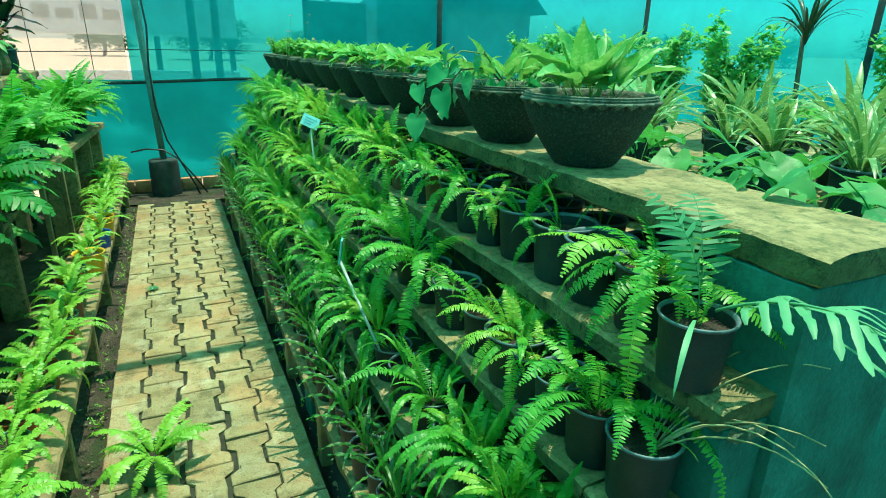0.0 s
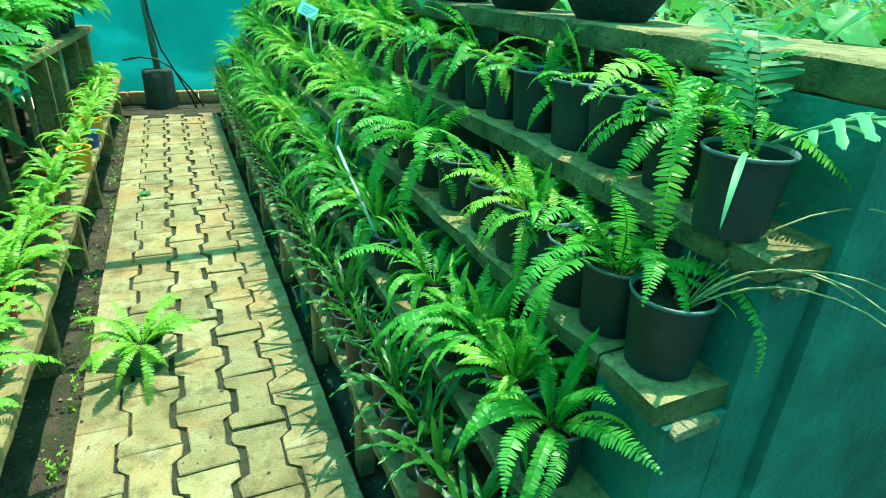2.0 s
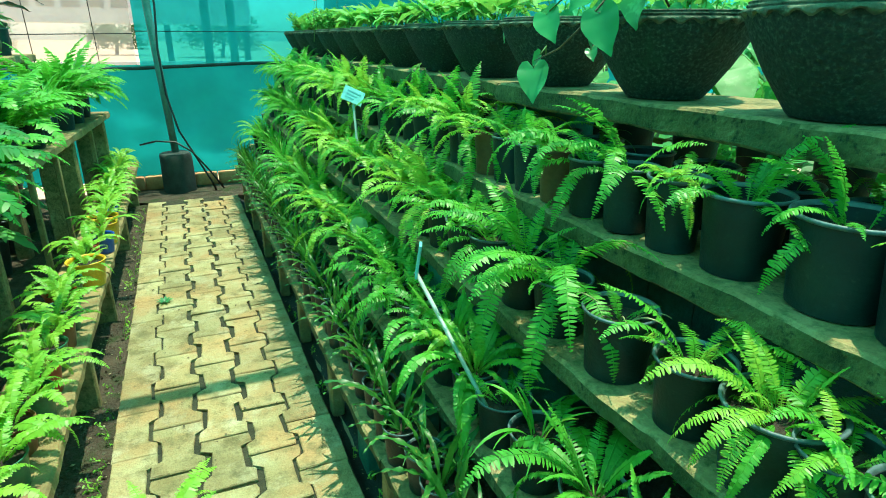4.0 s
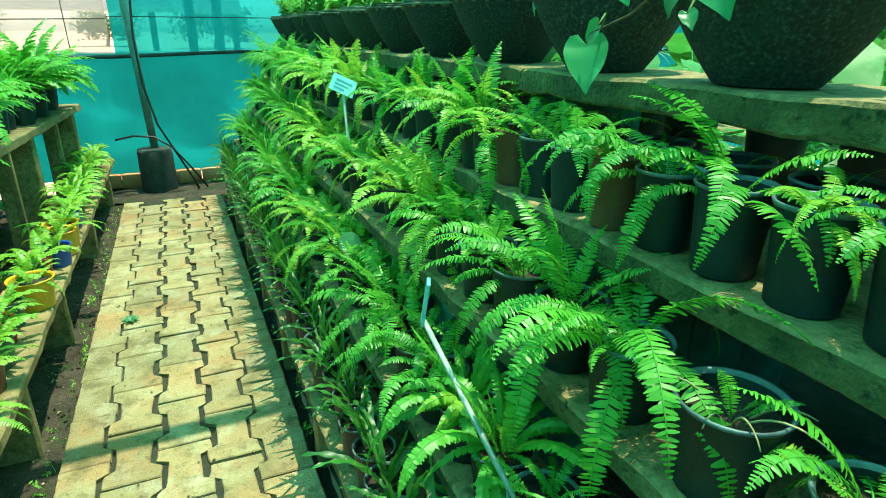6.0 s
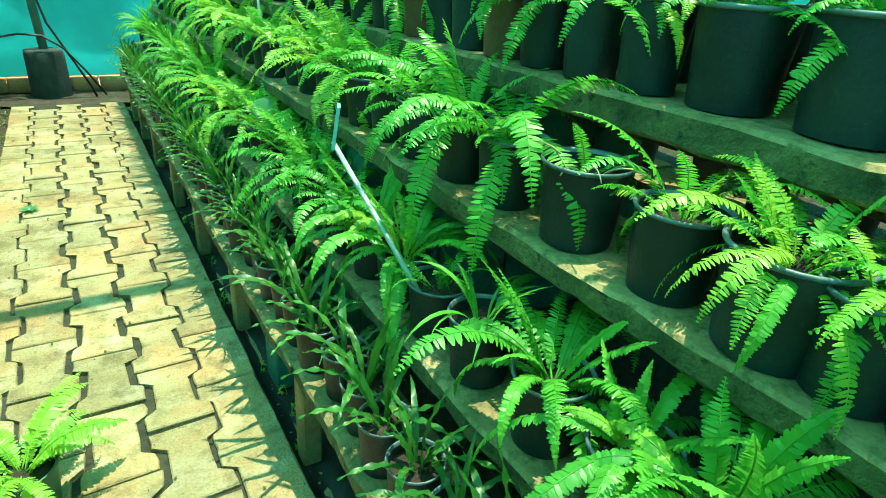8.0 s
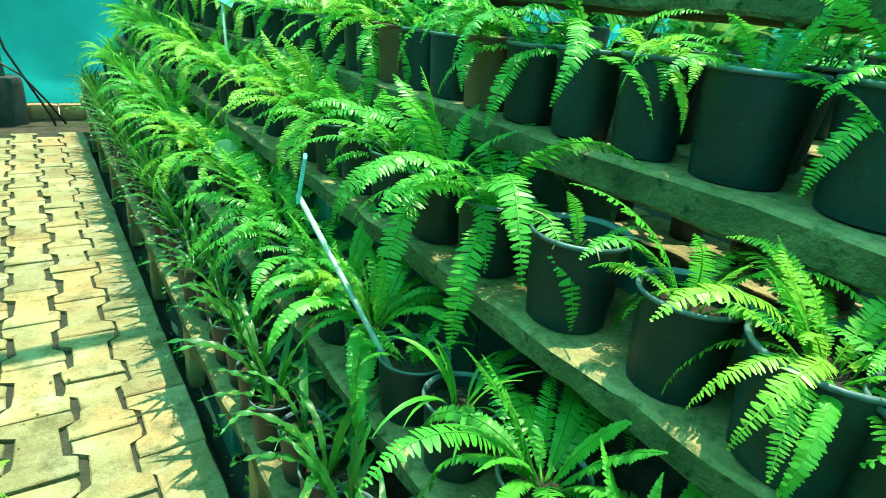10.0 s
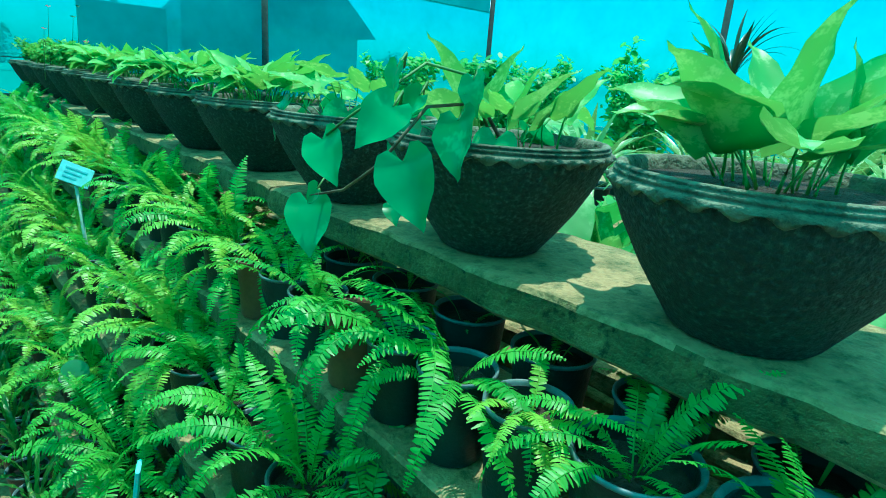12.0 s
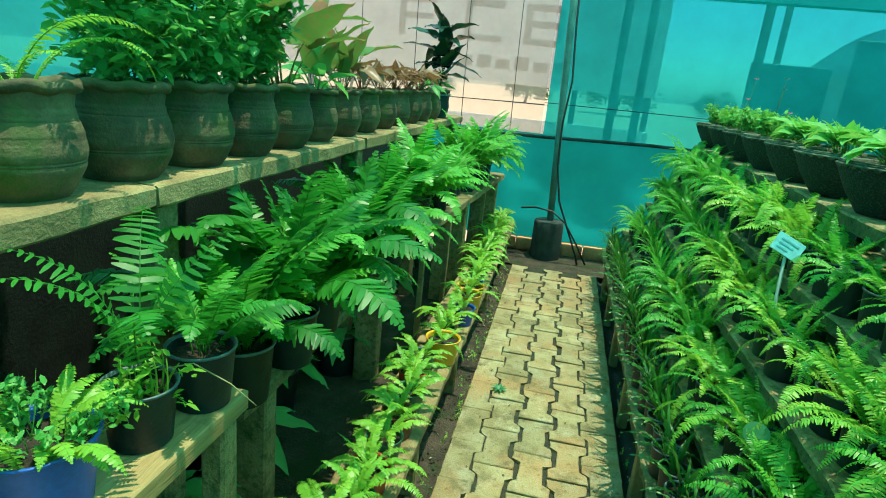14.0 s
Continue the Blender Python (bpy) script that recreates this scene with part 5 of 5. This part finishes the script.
for k, c in enumerate(((0.842, 1.712, 1.508, 0.832, 1.652, 1.418), (0.962, 1.745, 1.556, 0.918, 1.704, 1.468), (0.868, 1.772, 1.570, 0.806, 1.786, 1.508), (0.838, 1.897, 1.513, 0.825, 1.838, 1.445), (0.905, 1.815, 1.622, 0.895, 1.822, 1.560),
                       (0.880, 2.005, 1.392, 0.848, 1.955, 1.300), (0.870, 1.965, 1.425, 0.862, 2.000, 1.392), (0.985, 1.745, 1.612, 0.968, 1.722, 1.552), (0.865, 1.760, 1.440, 0.855, 1.735, 1.415), (0.935, 1.80, 1.585, 0.905, 1.835, 1.545))):
    vine_leaf(*c, k)
# thin flowering stalks in the far bowls
fl = thing("flowering_stalks", pose(1.16, 5.3, 1.50), "thin stalks with small pink flowers in a far bowl", "flower")
for k in range(7):
    x, y, z = rng.uniform(-0.15, 0.15), rng.uniform(-0.5, 0.5), rng.uniform(0.14, 0.36)
    part("stalk", Shape().tube([(x, y, -0.06), (x + 0.01, y, z * 0.6), (x + 0.02, y - 0.01, z)], 0.002, 0.001, 4).mesh("stalk", "stem"), fl)
    s = Shape()
    for q in range(5):
        a = q * 1.257
        s.add([(x + 0.02, y - 0.01, z), (x + 0.02 + 0.014 * math.cos(a), y - 0.01 + 0.014 * math.sin(a), z + 0.006), (x + 0.02 + 0.016 * math.cos(a + 0.6), y - 0.01 + 0.016 * math.sin(a + 0.6), z + 0.01)], [(0, 1, 2)])
    part("flower", s.mesh("flower", "petal" if k % 2 else "stem"), fl)

# far side of the stand, seen past and between the bowls
r1 = random.Random(21)
for x, z, step, mix in ((1.56, 1.05, 0.23, ("arrow", "arrow", "broad")), (1.88, 0.79, 0.26, ("arrow", "striped", "aralia")), (2.18, 0.50, 0.30, ("striped", "arrow", "aralia"))):
    y = 0.72
    while y < 6.4:
        k = mix[r1.randrange(len(mix))]
        lab = {"arrow": "arrow-shaped caladium leaves on tall stalks in a black pot", "broad": "broad pale green leaves in a black pot", "striped": "rosette of cream-striped strap leaves in a black pot", "aralia": "leafy green shrub in a black pot"}[k]
        potted("potted_plant", x + r1.uniform(-0.04, 0.04), y, z, lab, "potted plant", "plants behind the bowls", "blackpot", 0.15, 0.16, [k], {"arrow": 8, "broad": 10, "striped": 22, "aralia": 7}[k], r1.uniform(0.9, 1.25), far=y > 2.6, seed=1, lean=(-14, 10))
        y += step * r1.uniform(0.9, 1.15)
for x, y, k, s in ((2.62, 2.1, "striped", 1.3), (2.75, 1.5, "striped", 1.35), (2.5, 2.55, "striped", 1.3), (3.1, 1.8, "striped", 1.5), (3.4, 2.3, "greenleaf", 1.7), (2.9, 1.05, "greenleaf", 1.6), (2.5, 0.95, "striped", 1.2), (2.48, 1.35, "striped", 1.25), (2.5, 1.75, "striped", 1.15), (2.9, 2.2, "striped", 1.5), (2.8, 2.9, "arrow", 1.4), (3.0, 3.6, "aralia", 1.5), (2.8, 4.3, "striped", 1.3), (3.2, 1.3, "aralia", 1.6), (3.3, 4.9, "aralia", 1.6), (3.6, 3.0, "aralia", 1.7), (3.0, 5.6, "striped", 1.3), (2.5, 3.3, "aglao", 1.3), (4.2, 4.2, "aralia", 1.7), (4.0, 2.0, "aralia", 1.6)):
    potted("potted_plant", x, y, 1.02, "tall leafy ornamental plant in a black pot on a block", "potted plant", "plants beyond the stand", "blackpot", 0.22, 0.24, [k], {"striped": 30, "arrow": 9, "aralia": 16, "aglao": 12, "greenleaf": 20}[k], s, far=True, seed=2, lean=(-14, 10))
t = thing("table", pose(3.3, 3.2, 0), "long concrete table beyond the stand carrying tall plants", "plant table")
part("top", flat(Shape().slab(-0.95, 1.15, -2.6, 2.7, 0.97, 1.02, 0.006, 5).mesh("top", "slab"), 33), t)
for x in (-0.8, 1.0):
    for y in (-2.4, 0, 2.5):
        part("leg", Shape().box(x - 0.06, x + 0.06, y - 0.06, y + 0.06, -0.07, 0.969, 0.01).mesh("leg", "slab"), t)
dr = thing("dracaena", pose(3.62, 2.50, 1.02), "dark strappy dracaena rosette on a bare cane", "dracaena")
part("cane", Shape().tube([(0, 0, 0), (0.02, 0.0, 0.35), (0.0, 0.02, 0.74)], 0.018, 0.013, 8).mesh("cane", "bark"), dr)
for k in range(26):
    part("leaf", FR["dark"][k % 5], dr, "", leaf_pose(rng, 0.74 - 0.01 * (k % 7), 0.02, k * 137.5, rng.uniform(-10, 12), rng.uniform(0.9, 1.2)))

# ---------------------------------------------------------------- tags and stakes
tg = thing("plant_tag", pose(0.795, 3.423, 0.99), "pale blue printed plant tag on a thin stake", "plant tag", "plant tags")
part("stake", Shape().tube([(0.03, 0.01, -0.30), (0.0, 0.0, 0.18)], 0.006, 0.006, 6).mesh("stake", "stake"), tg)
part("card", Shape().box(-0.05, 0.05, -0.002, 0.002, -0.035, 0.035, 0.001).mesh("card", "tag"), tg, "", pose(0, 0, 0.22, -25, 25, -12))
for k in range(3):
    part("print_bar", Shape().box(-0.033, 0.033 - 0.012 * k, -0.0035, -0.0022, 0.012 - 0.016 * k, 0.019 - 0.016 * k, 0.0005).mesh("print_bar", "tagprint"), tg, "", pose(0, 0, 0.22, -25, 25, -12))
tg = thing("plant_tag", pose(0.633, 1.80, 0.635), "narrow blue plant tag on a leaning grey stake", "plant tag", "plant tags")
part("stake", Shape().tube([(0.015, -0.035, -0.03), (-0.028, 0.33, 0.20)], 0.006, 0.006, 6).mesh("stake", "stake"), tg)
part("card", Shape().box(-0.004, 0.004, -0.018, 0.018, 0, 0.105, 0.002).mesh("card", "tag"), tg, "", pose(-0.028, 0.33, 0.185, 4, 8, -22))
lf = thing("round_leaf", pose(0.651, 2.89, 0.606), "single round pale leaf on a thin stem among the ferns", "leaf")
s = Shape().tube([(0.04, 0.02, -0.02), (0.01, 0.0, 0.08), (0, 0, 0.135)], 0.002, 0.0015, 5)
part("stem", s.mesh("stem", "stem"), lf)
s = Shape().lathe([(0.001, 0.0), (0.02, 0.002), (0.037, -0.001)], 20, None, False)
part("blade", s.mesh("blade", "fernblue"), lf, "", pose(0, 0, 0.14, 62, 0, -20))

# ---------------------------------------------------------------- left side
# small pots on the low bench
y, i = 0.85, 0
while y < 6.95:
    pot = {0: "redpot", 1: "greenpot", 2: "brownpot", 3: "greenpot"}[i % 4]
    if 4.4 < y < 4.75 or 3.75 < y < 3.87:
        pot = "yellowpot"
    elif 4.75 <= y < 4.95 or 4.25 < y < 4.4:
        pot = "bluepot"
    near = 1.1 < y < 4.9
    nm = {"redpot": "red", "greenpot": "green", "brownpot": "brown", "yellowpot": "yellow", "bluepot": "blue"}[pot]
    potted("potted_fern", (-0.475 if pot in ("yellowpot", "bluepot") else -0.515) + r0.uniform(-0.02, 0.02), y, 0.315, "small pale green fern in a " + nm + " plastic pot", "potted fern", "small pots on the low bench", pot, 0.13 if pot == "yellowpot" else 0.105, 0.18 if pot == "yellowpot" else 0.14, ["crisp", "crisp", "fernlight"] if near else ["crisp"], (6 if pot in ("yellowpot", "bluepot") else 14) if near else 16, r0.uniform(0.55, 0.78), far=not near, lean=(-24, 14), seed=i)
    y += r0.uniform(0.15, 0.175)
    i += 1
# the single pot standing on the path
t = potted("potted_fern", -0.15, 2.17, 0.003, "pale green fern in a green pot standing on the path", "potted fern", "", "greenpot", 0.125, 0.165, ["crisp", "fernlight"], 26, 0.9, lean=(-40, 8), seed=4)
# dense ferns on the far middle bench
y = 4.5
while y < 6.8:
    potted("potted_fern", -0.87 + 0.066 * (y - 4.35) + r0.uniform(-0.04, 0.04), y, 0.825, "dense dark green fern in a black pot on the middle bench", "potted fern", "ferns on the middle bench", "blackpot", 0.16, 0.17, ["blechlight", "grass"], 30, r0.uniform(1.1, 1.35), far=True, lean=(-16, 8), seed=3)
    y += 0.2
# big ferns on the slab between the benches
for i, (x, y, s) in enumerate(((-0.90, 2.68, 1.2), (-0.88, 2.96, 1.3), (-0.90, 3.25, 1.3), (-0.88, 3.58, 1.25), (-0.92, 3.88, 1.3), (-0.90, 4.18, 1.25))):
    potted("potted_fern", x, y, 0.64, "large dark green fern with broad arching fronds in a black pot", "potted fern", "big ferns between the benches", "blackpot", 0.20, 0.21, ["blech", "blechlight"], 24, s, lean=(-12, 14), seed=i)
# pots on the near end of the middle bench
potted("potted_fern", -0.805, 2.34, 0.845, "dark green fern in a black pot at the bench's end", "potted fern", "", "blackpot", 0.155, 0.17, ["blech", "blechlight"], 10, 0.72, lean=(-8, 14), seed=1)
t = potted("potted_fern", -0.835, 2.165, 0.845, "tall thin fern in a black pot on the plank bench", "potted fern", "", "blackpot", 0.14, 0.165, ["tall"], 5, 0.95, lean=(10, 22), seed=2)
for k in range(7):
    part("sprig", FR["weed"][k % 3], t, "", pose(rng.uniform(-0.05, 0.05), rng.uniform(-0.05, 0.05), 0.11, 0, rng.uniform(-20, 20), rng.uniform(0, 360)) @ Matrix.Diagonal((1.4, 1.4, 1.4, 1)))
part("stalk", Shape().tube([(0.0, 0.06, 0.135), (0.06, 0.10, 0.145), (0.14, 0.12, 0.10), (0.20, 0.13, 0.05)], 0.002, 0.0015, 5).mesh("stalk", "twig"), t, "dry pale stalk", Matrix.Rotation(-t.rotation_euler.z, 4, "Z"))
potted("potted_fern", -0.865, 1.94, 0.845, "bushy light fern in a bright blue plastic pot", "potted fern", "", "bluepot", 0.15, 0.22, ["crisp", "crisp", "bushy"], 36, 0.62, lean=(-22, 14), seed=6, spread=0.9)
potted("potted_fern", -0.90, 1.64, 0.845, "bushy fern in a black pot on the plank bench", "potted fern", "", "blackpot", 0.15, 0.17, ["fern"], 14, 0.8, seed=7)
# urns on the high bench
for i in range(14):
    y = 2.26 + (0.30 * i if i < 5 else 0.30 * 4 + 0.32 * (i - 4))
    kinds, n, size, lab = ((["fernlight"], 10, 1.0, "pale fern") if i == 0 else (["aralia"], 14, 1.35, "dense small-leaved aralia") if i < 4 else (["aglao"], 12, 1.7, "large patterned leaves") if i == 4 else
                           (["greenleaf", "aglao"], 13, 1.35, "green leaves") if i < 6 else (["aglao", "red"], 15, 1.35, "reddish patterned leaves") if i < 9 else (["red"], 24, 1.3, "small reddish leaves") if i < 12 else (["greenleaf"], 12, 1.0, "green leaves"))
    potted("clay_urn", -1.185, y, 1.325, "mossy ringed clay urn planted with " + lab, "urn planter", "urns on the high bench", "urn", 0.255 if i < 5 else 0.235, 0.285 if i < 5 else 0.24, kinds, n, size, far=(i > 6), lean=(-10, 8), seed=i)
for y in (1.95, 1.64):
    potted("clay_urn", -1.185, y, 1.325, "mossy ringed clay urn planted with fern on the high bench", "urn planter", "urns on the high bench", "urn", 0.255, 0.285, ["fern"], 10, 0.9, far=True)
# rubber plant at the far end
rp = thing("rubber_plant", pose(-1.16, 6.3, 1.325), "rubber plant with glossy dark upright leaves in a pot", "rubber plant")
b, rm, so = pot_meshes("blackpot")
part("pot", b, rp, "", Matrix.Diagonal((0.2, 0.2, 0.2, 1)))
part("rim", rm, rp, "", Matrix.Diagonal((0.2, 0.2, 0.2, 1)))
part("stem", Shape().tube([(0, 0, 0.15), (0.01, 0, 0.4), (0, 0.01, 0.70)], 0.009, 0.005, 6).mesh("stem", "bark"), rp)
for k in range(24):
    part("leaf", FR["rubber"][k % 5], rp, "", leaf_pose(rng, 0.24 + 0.020 * k, 0.01, k * 137.5, rng.uniform(-12, 10), rng.uniform(1.5, 1.9)))
# shaded plants behind and below the benches
for i in range(22):
    x, y = r1.uniform(-1.50, -1.42), 0.3 + 0.31 * i
    potted("potted_plant", x, y, -0.04, "shaded leafy plant in a black pot behind the benches", "potted plant", "plants behind the benches", "blackpot", 0.28, 0.30, ["greenleaf" if i % 3 else "aralia"], 12, r1.uniform(1.2, 1.6), far=True, seed=5, lean=(-16, 10))
for i in range(9):
    potted("potted_plant", -1.22 + r1.uniform(-0.08, 0.08), 2.05 + 0.52 * i, -0.04, "shaded leafy plant in a black pot under the bench", "potted plant", "plants under the bench", "blackpot", 0.26, 0.28, ["greenleaf"], 14, 1.6, far=True, seed=6, lean=(-16, 10))
# weeds in the soil strip beside the path and in the joints
for i in range(60):
    x, y = r1.uniform(-0.40, -0.37) if i % 3 else r1.uniform(0.465, 0.55), r1.uniform(1.6, 6.5)
    o = new("weed", FR["weed"][i % 3])
    o.matrix_basis = pose(x, y, -0.045, 0, 0, r1.uniform(0, 360)) @ Matrix.Diagonal((0.7,) * 3 + (1,))
    tagged(o, "tiny green weed sprouting beside the path", "weed", "weeds beside the path")
wd = thing("weed_rosette", pose(-0.184, 4.18, 0.0), "small bluish weed rosette growing in a paver joint", "weed")
for k in range(9):
    part("leaf", strap("leaf", "fernblue", k, 0.055, 0.010, 35, -10), wd, "", pose(0, 0, 0.002, 0, 0, k * 41))


def litter(name, label, n, x0, x1, y0, y1, z, size, mat, seed):
    """Many tiny crumbs and chips lying on the soil, as one piece."""
    r = random.Random(seed)
    s = Shape()
    for k in range(n):
        c = Vector((r.uniform(x0, x1), r.uniform(y0, y1), z))
        w = size * r.uniform(0.4, 1.5)
        q = Euler((r.uniform(-0.6, 0.6), r.uniform(-0.6, 0.6), r.uniform(0, 6.3))).to_matrix()
        s.add([c + q @ (Vector(p) * w) for p in ((-1, -0.6, 0), (1, -0.5, 0), (0.7, 0.7, 0), (-0.6, 0.6, 0), (0.05, 0.0, 0.7))], [(0, 1, 4), (1, 2, 4), (2, 3, 4), (3, 0, 4)])
    o = new(name, s.mesh(name, mat, False))
    return tagged(o, label, "debris", "", "stuff")


litter("soil_crumbs", "brown soil crumbs scattered beside the path", 900, -0.62, -0.36, 0.5, 6.8, -0.036, 0.008, "soil", 1)
litter("gravel_chips", "pale gravel chips scattered on the soil", 260, -0.60, -0.36, 0.5, 6.8, -0.034, 0.006, "mortar", 2)
litter("gutter_debris", "pale bits of debris lying in the drain", 240, 0.47, 0.55, 0.5, 6.6, -0.066, 0.0045, "mortar", 3)
litter("leaf_litter", "dry leaf bits scattered on the pavers", 150, -0.34, 0.44, 0.8, 6.6, 0.004, 0.0045, "bark", 4)

# ---------------------------------------------------------------- path of interlocking pavers
path = struct("path", Shape().box(-0.352, 0.452, -2.5, 6.70, -0.07, -0.014, 0.004).mesh("path", "joint"), "raised path of interlocking concrete pavers with mossy joints", "path")
PL = 0.299  # length of one piece along the path
AMP = 0.017


def paver_outline(left_zig, right_zig, w0, w1, length, gap, end=0.006):
    """Outline of one piece; each long side steps out at the ends and in at the middle (or the other way round)."""
    h = length / 2 - end
    q = length / 4
    ys = (-h, -q - 0.011, -q + 0.011, q - 0.011, q + 0.011, h)
    prof = (1, 1, -1, -1, 1, 1)
    right = [(w1 - gap / 2 + right_zig * AMP * p, y) for y, p in zip(ys, prof)]
    left = [(w0 + gap / 2 - left_zig * AMP * p, y) for y, p in zip(ys, prof)]
    return right + left[::-1]


def paver_mesh(out, seed, gap):
    r = random.Random(seed)
    half = len(out) // 2
    sides = []
    for side in (out[:half], out[half:]):
        q = []
        for (x0, y0), (x1, y1) in zip(side, side[1:]):
            k = 2 if abs(y1 - y0) > 0.05 else 1
            q += [(x0 + (x1 - x0) * i / k, y0 + (y1 - y0) * i / k) for i in range(k)]
        q.append(side[-1])
        j = 0.0045 if gap > 0.01 else 0.002
        sides += [Vector((x + r.uniform(-j, j), y + r.uniform(-j, j))) for x, y in q]
    pts = sides
    c = sum(pts, Vector((0, 0))) / len(pts)
    n = len(pts)
    s = Shape()
    v = [(*p, -0.03) for p in pts] + [(*p, -0.004) for p in pts]
    v += [(*(p + (c - p).normalized() * 0.005), r.uniform(-0.001, 0.001)) for p in pts]
    f = [(k * n + i, k * n + (i + 1) % n, (k + 1) * n + (i + 1) % n, (k + 1) * n + i) for k in range(2) for i in range(n)]
    s.add(v, f + [(2 * n + i, 2 * n + i + 1, 3 * n - 2 - i, 3 * n - 1 - i) for i in range(n // 2 - 1)])
    return flat(s.mesh("paver", "paver"), 30)


COLS = [-0.212, -0.042, 0.123, 0.287]
kinds = {}
for c in range(3):
    kinds[c] = [paver_mesh(paver_outline(1, 1, COLS[c] - (COLS[c] + COLS[c + 1]) / 2, COLS[c + 1] - (COLS[c] + COLS[c + 1]) / 2, PL, 0.021), c * 10 + k, 0.021) for k in range(5)]
edge_l = [paver_mesh(paver_outline(0, 1, -0.352 + 0.282, -0.212 + 0.282, PL, 0.003, 0.0012), 50 + k, 0.003) for k in range(4)]
edge_r = [paver_mesh(paver_outline(1, 0, 0.287 - 0.3695, 0.452 - 0.3695, PL, 0.003, 0.0012), 60 + k, 0.003) for k in range(4)]
pr = random.Random(3)
for c in range(-1, 4):
    off = 0.0 if c % 2 else PL / 2
    y = -2.4 + off
    while y < 6.63:
        xc = {-1: -0.282, 3: 0.3695}.get(c) or (COLS[c] + COLS[c + 1]) / 2
        me = (edge_l if c == -1 else edge_r if c == 3 else kinds[c])[pr.randrange(4)]
        part("paver", me, path, "", pose(xc + pr.uniform(-0.002, 0.002), y - 0.0785 + pr.uniform(-0.002, 0.002), pr.uniform(-0.004, 0.003), pr.uniform(-0.5, 0.5), pr.uniform(-0.5, 0.5), pr.uniform(-0.6, 0.6)))
        y += PL
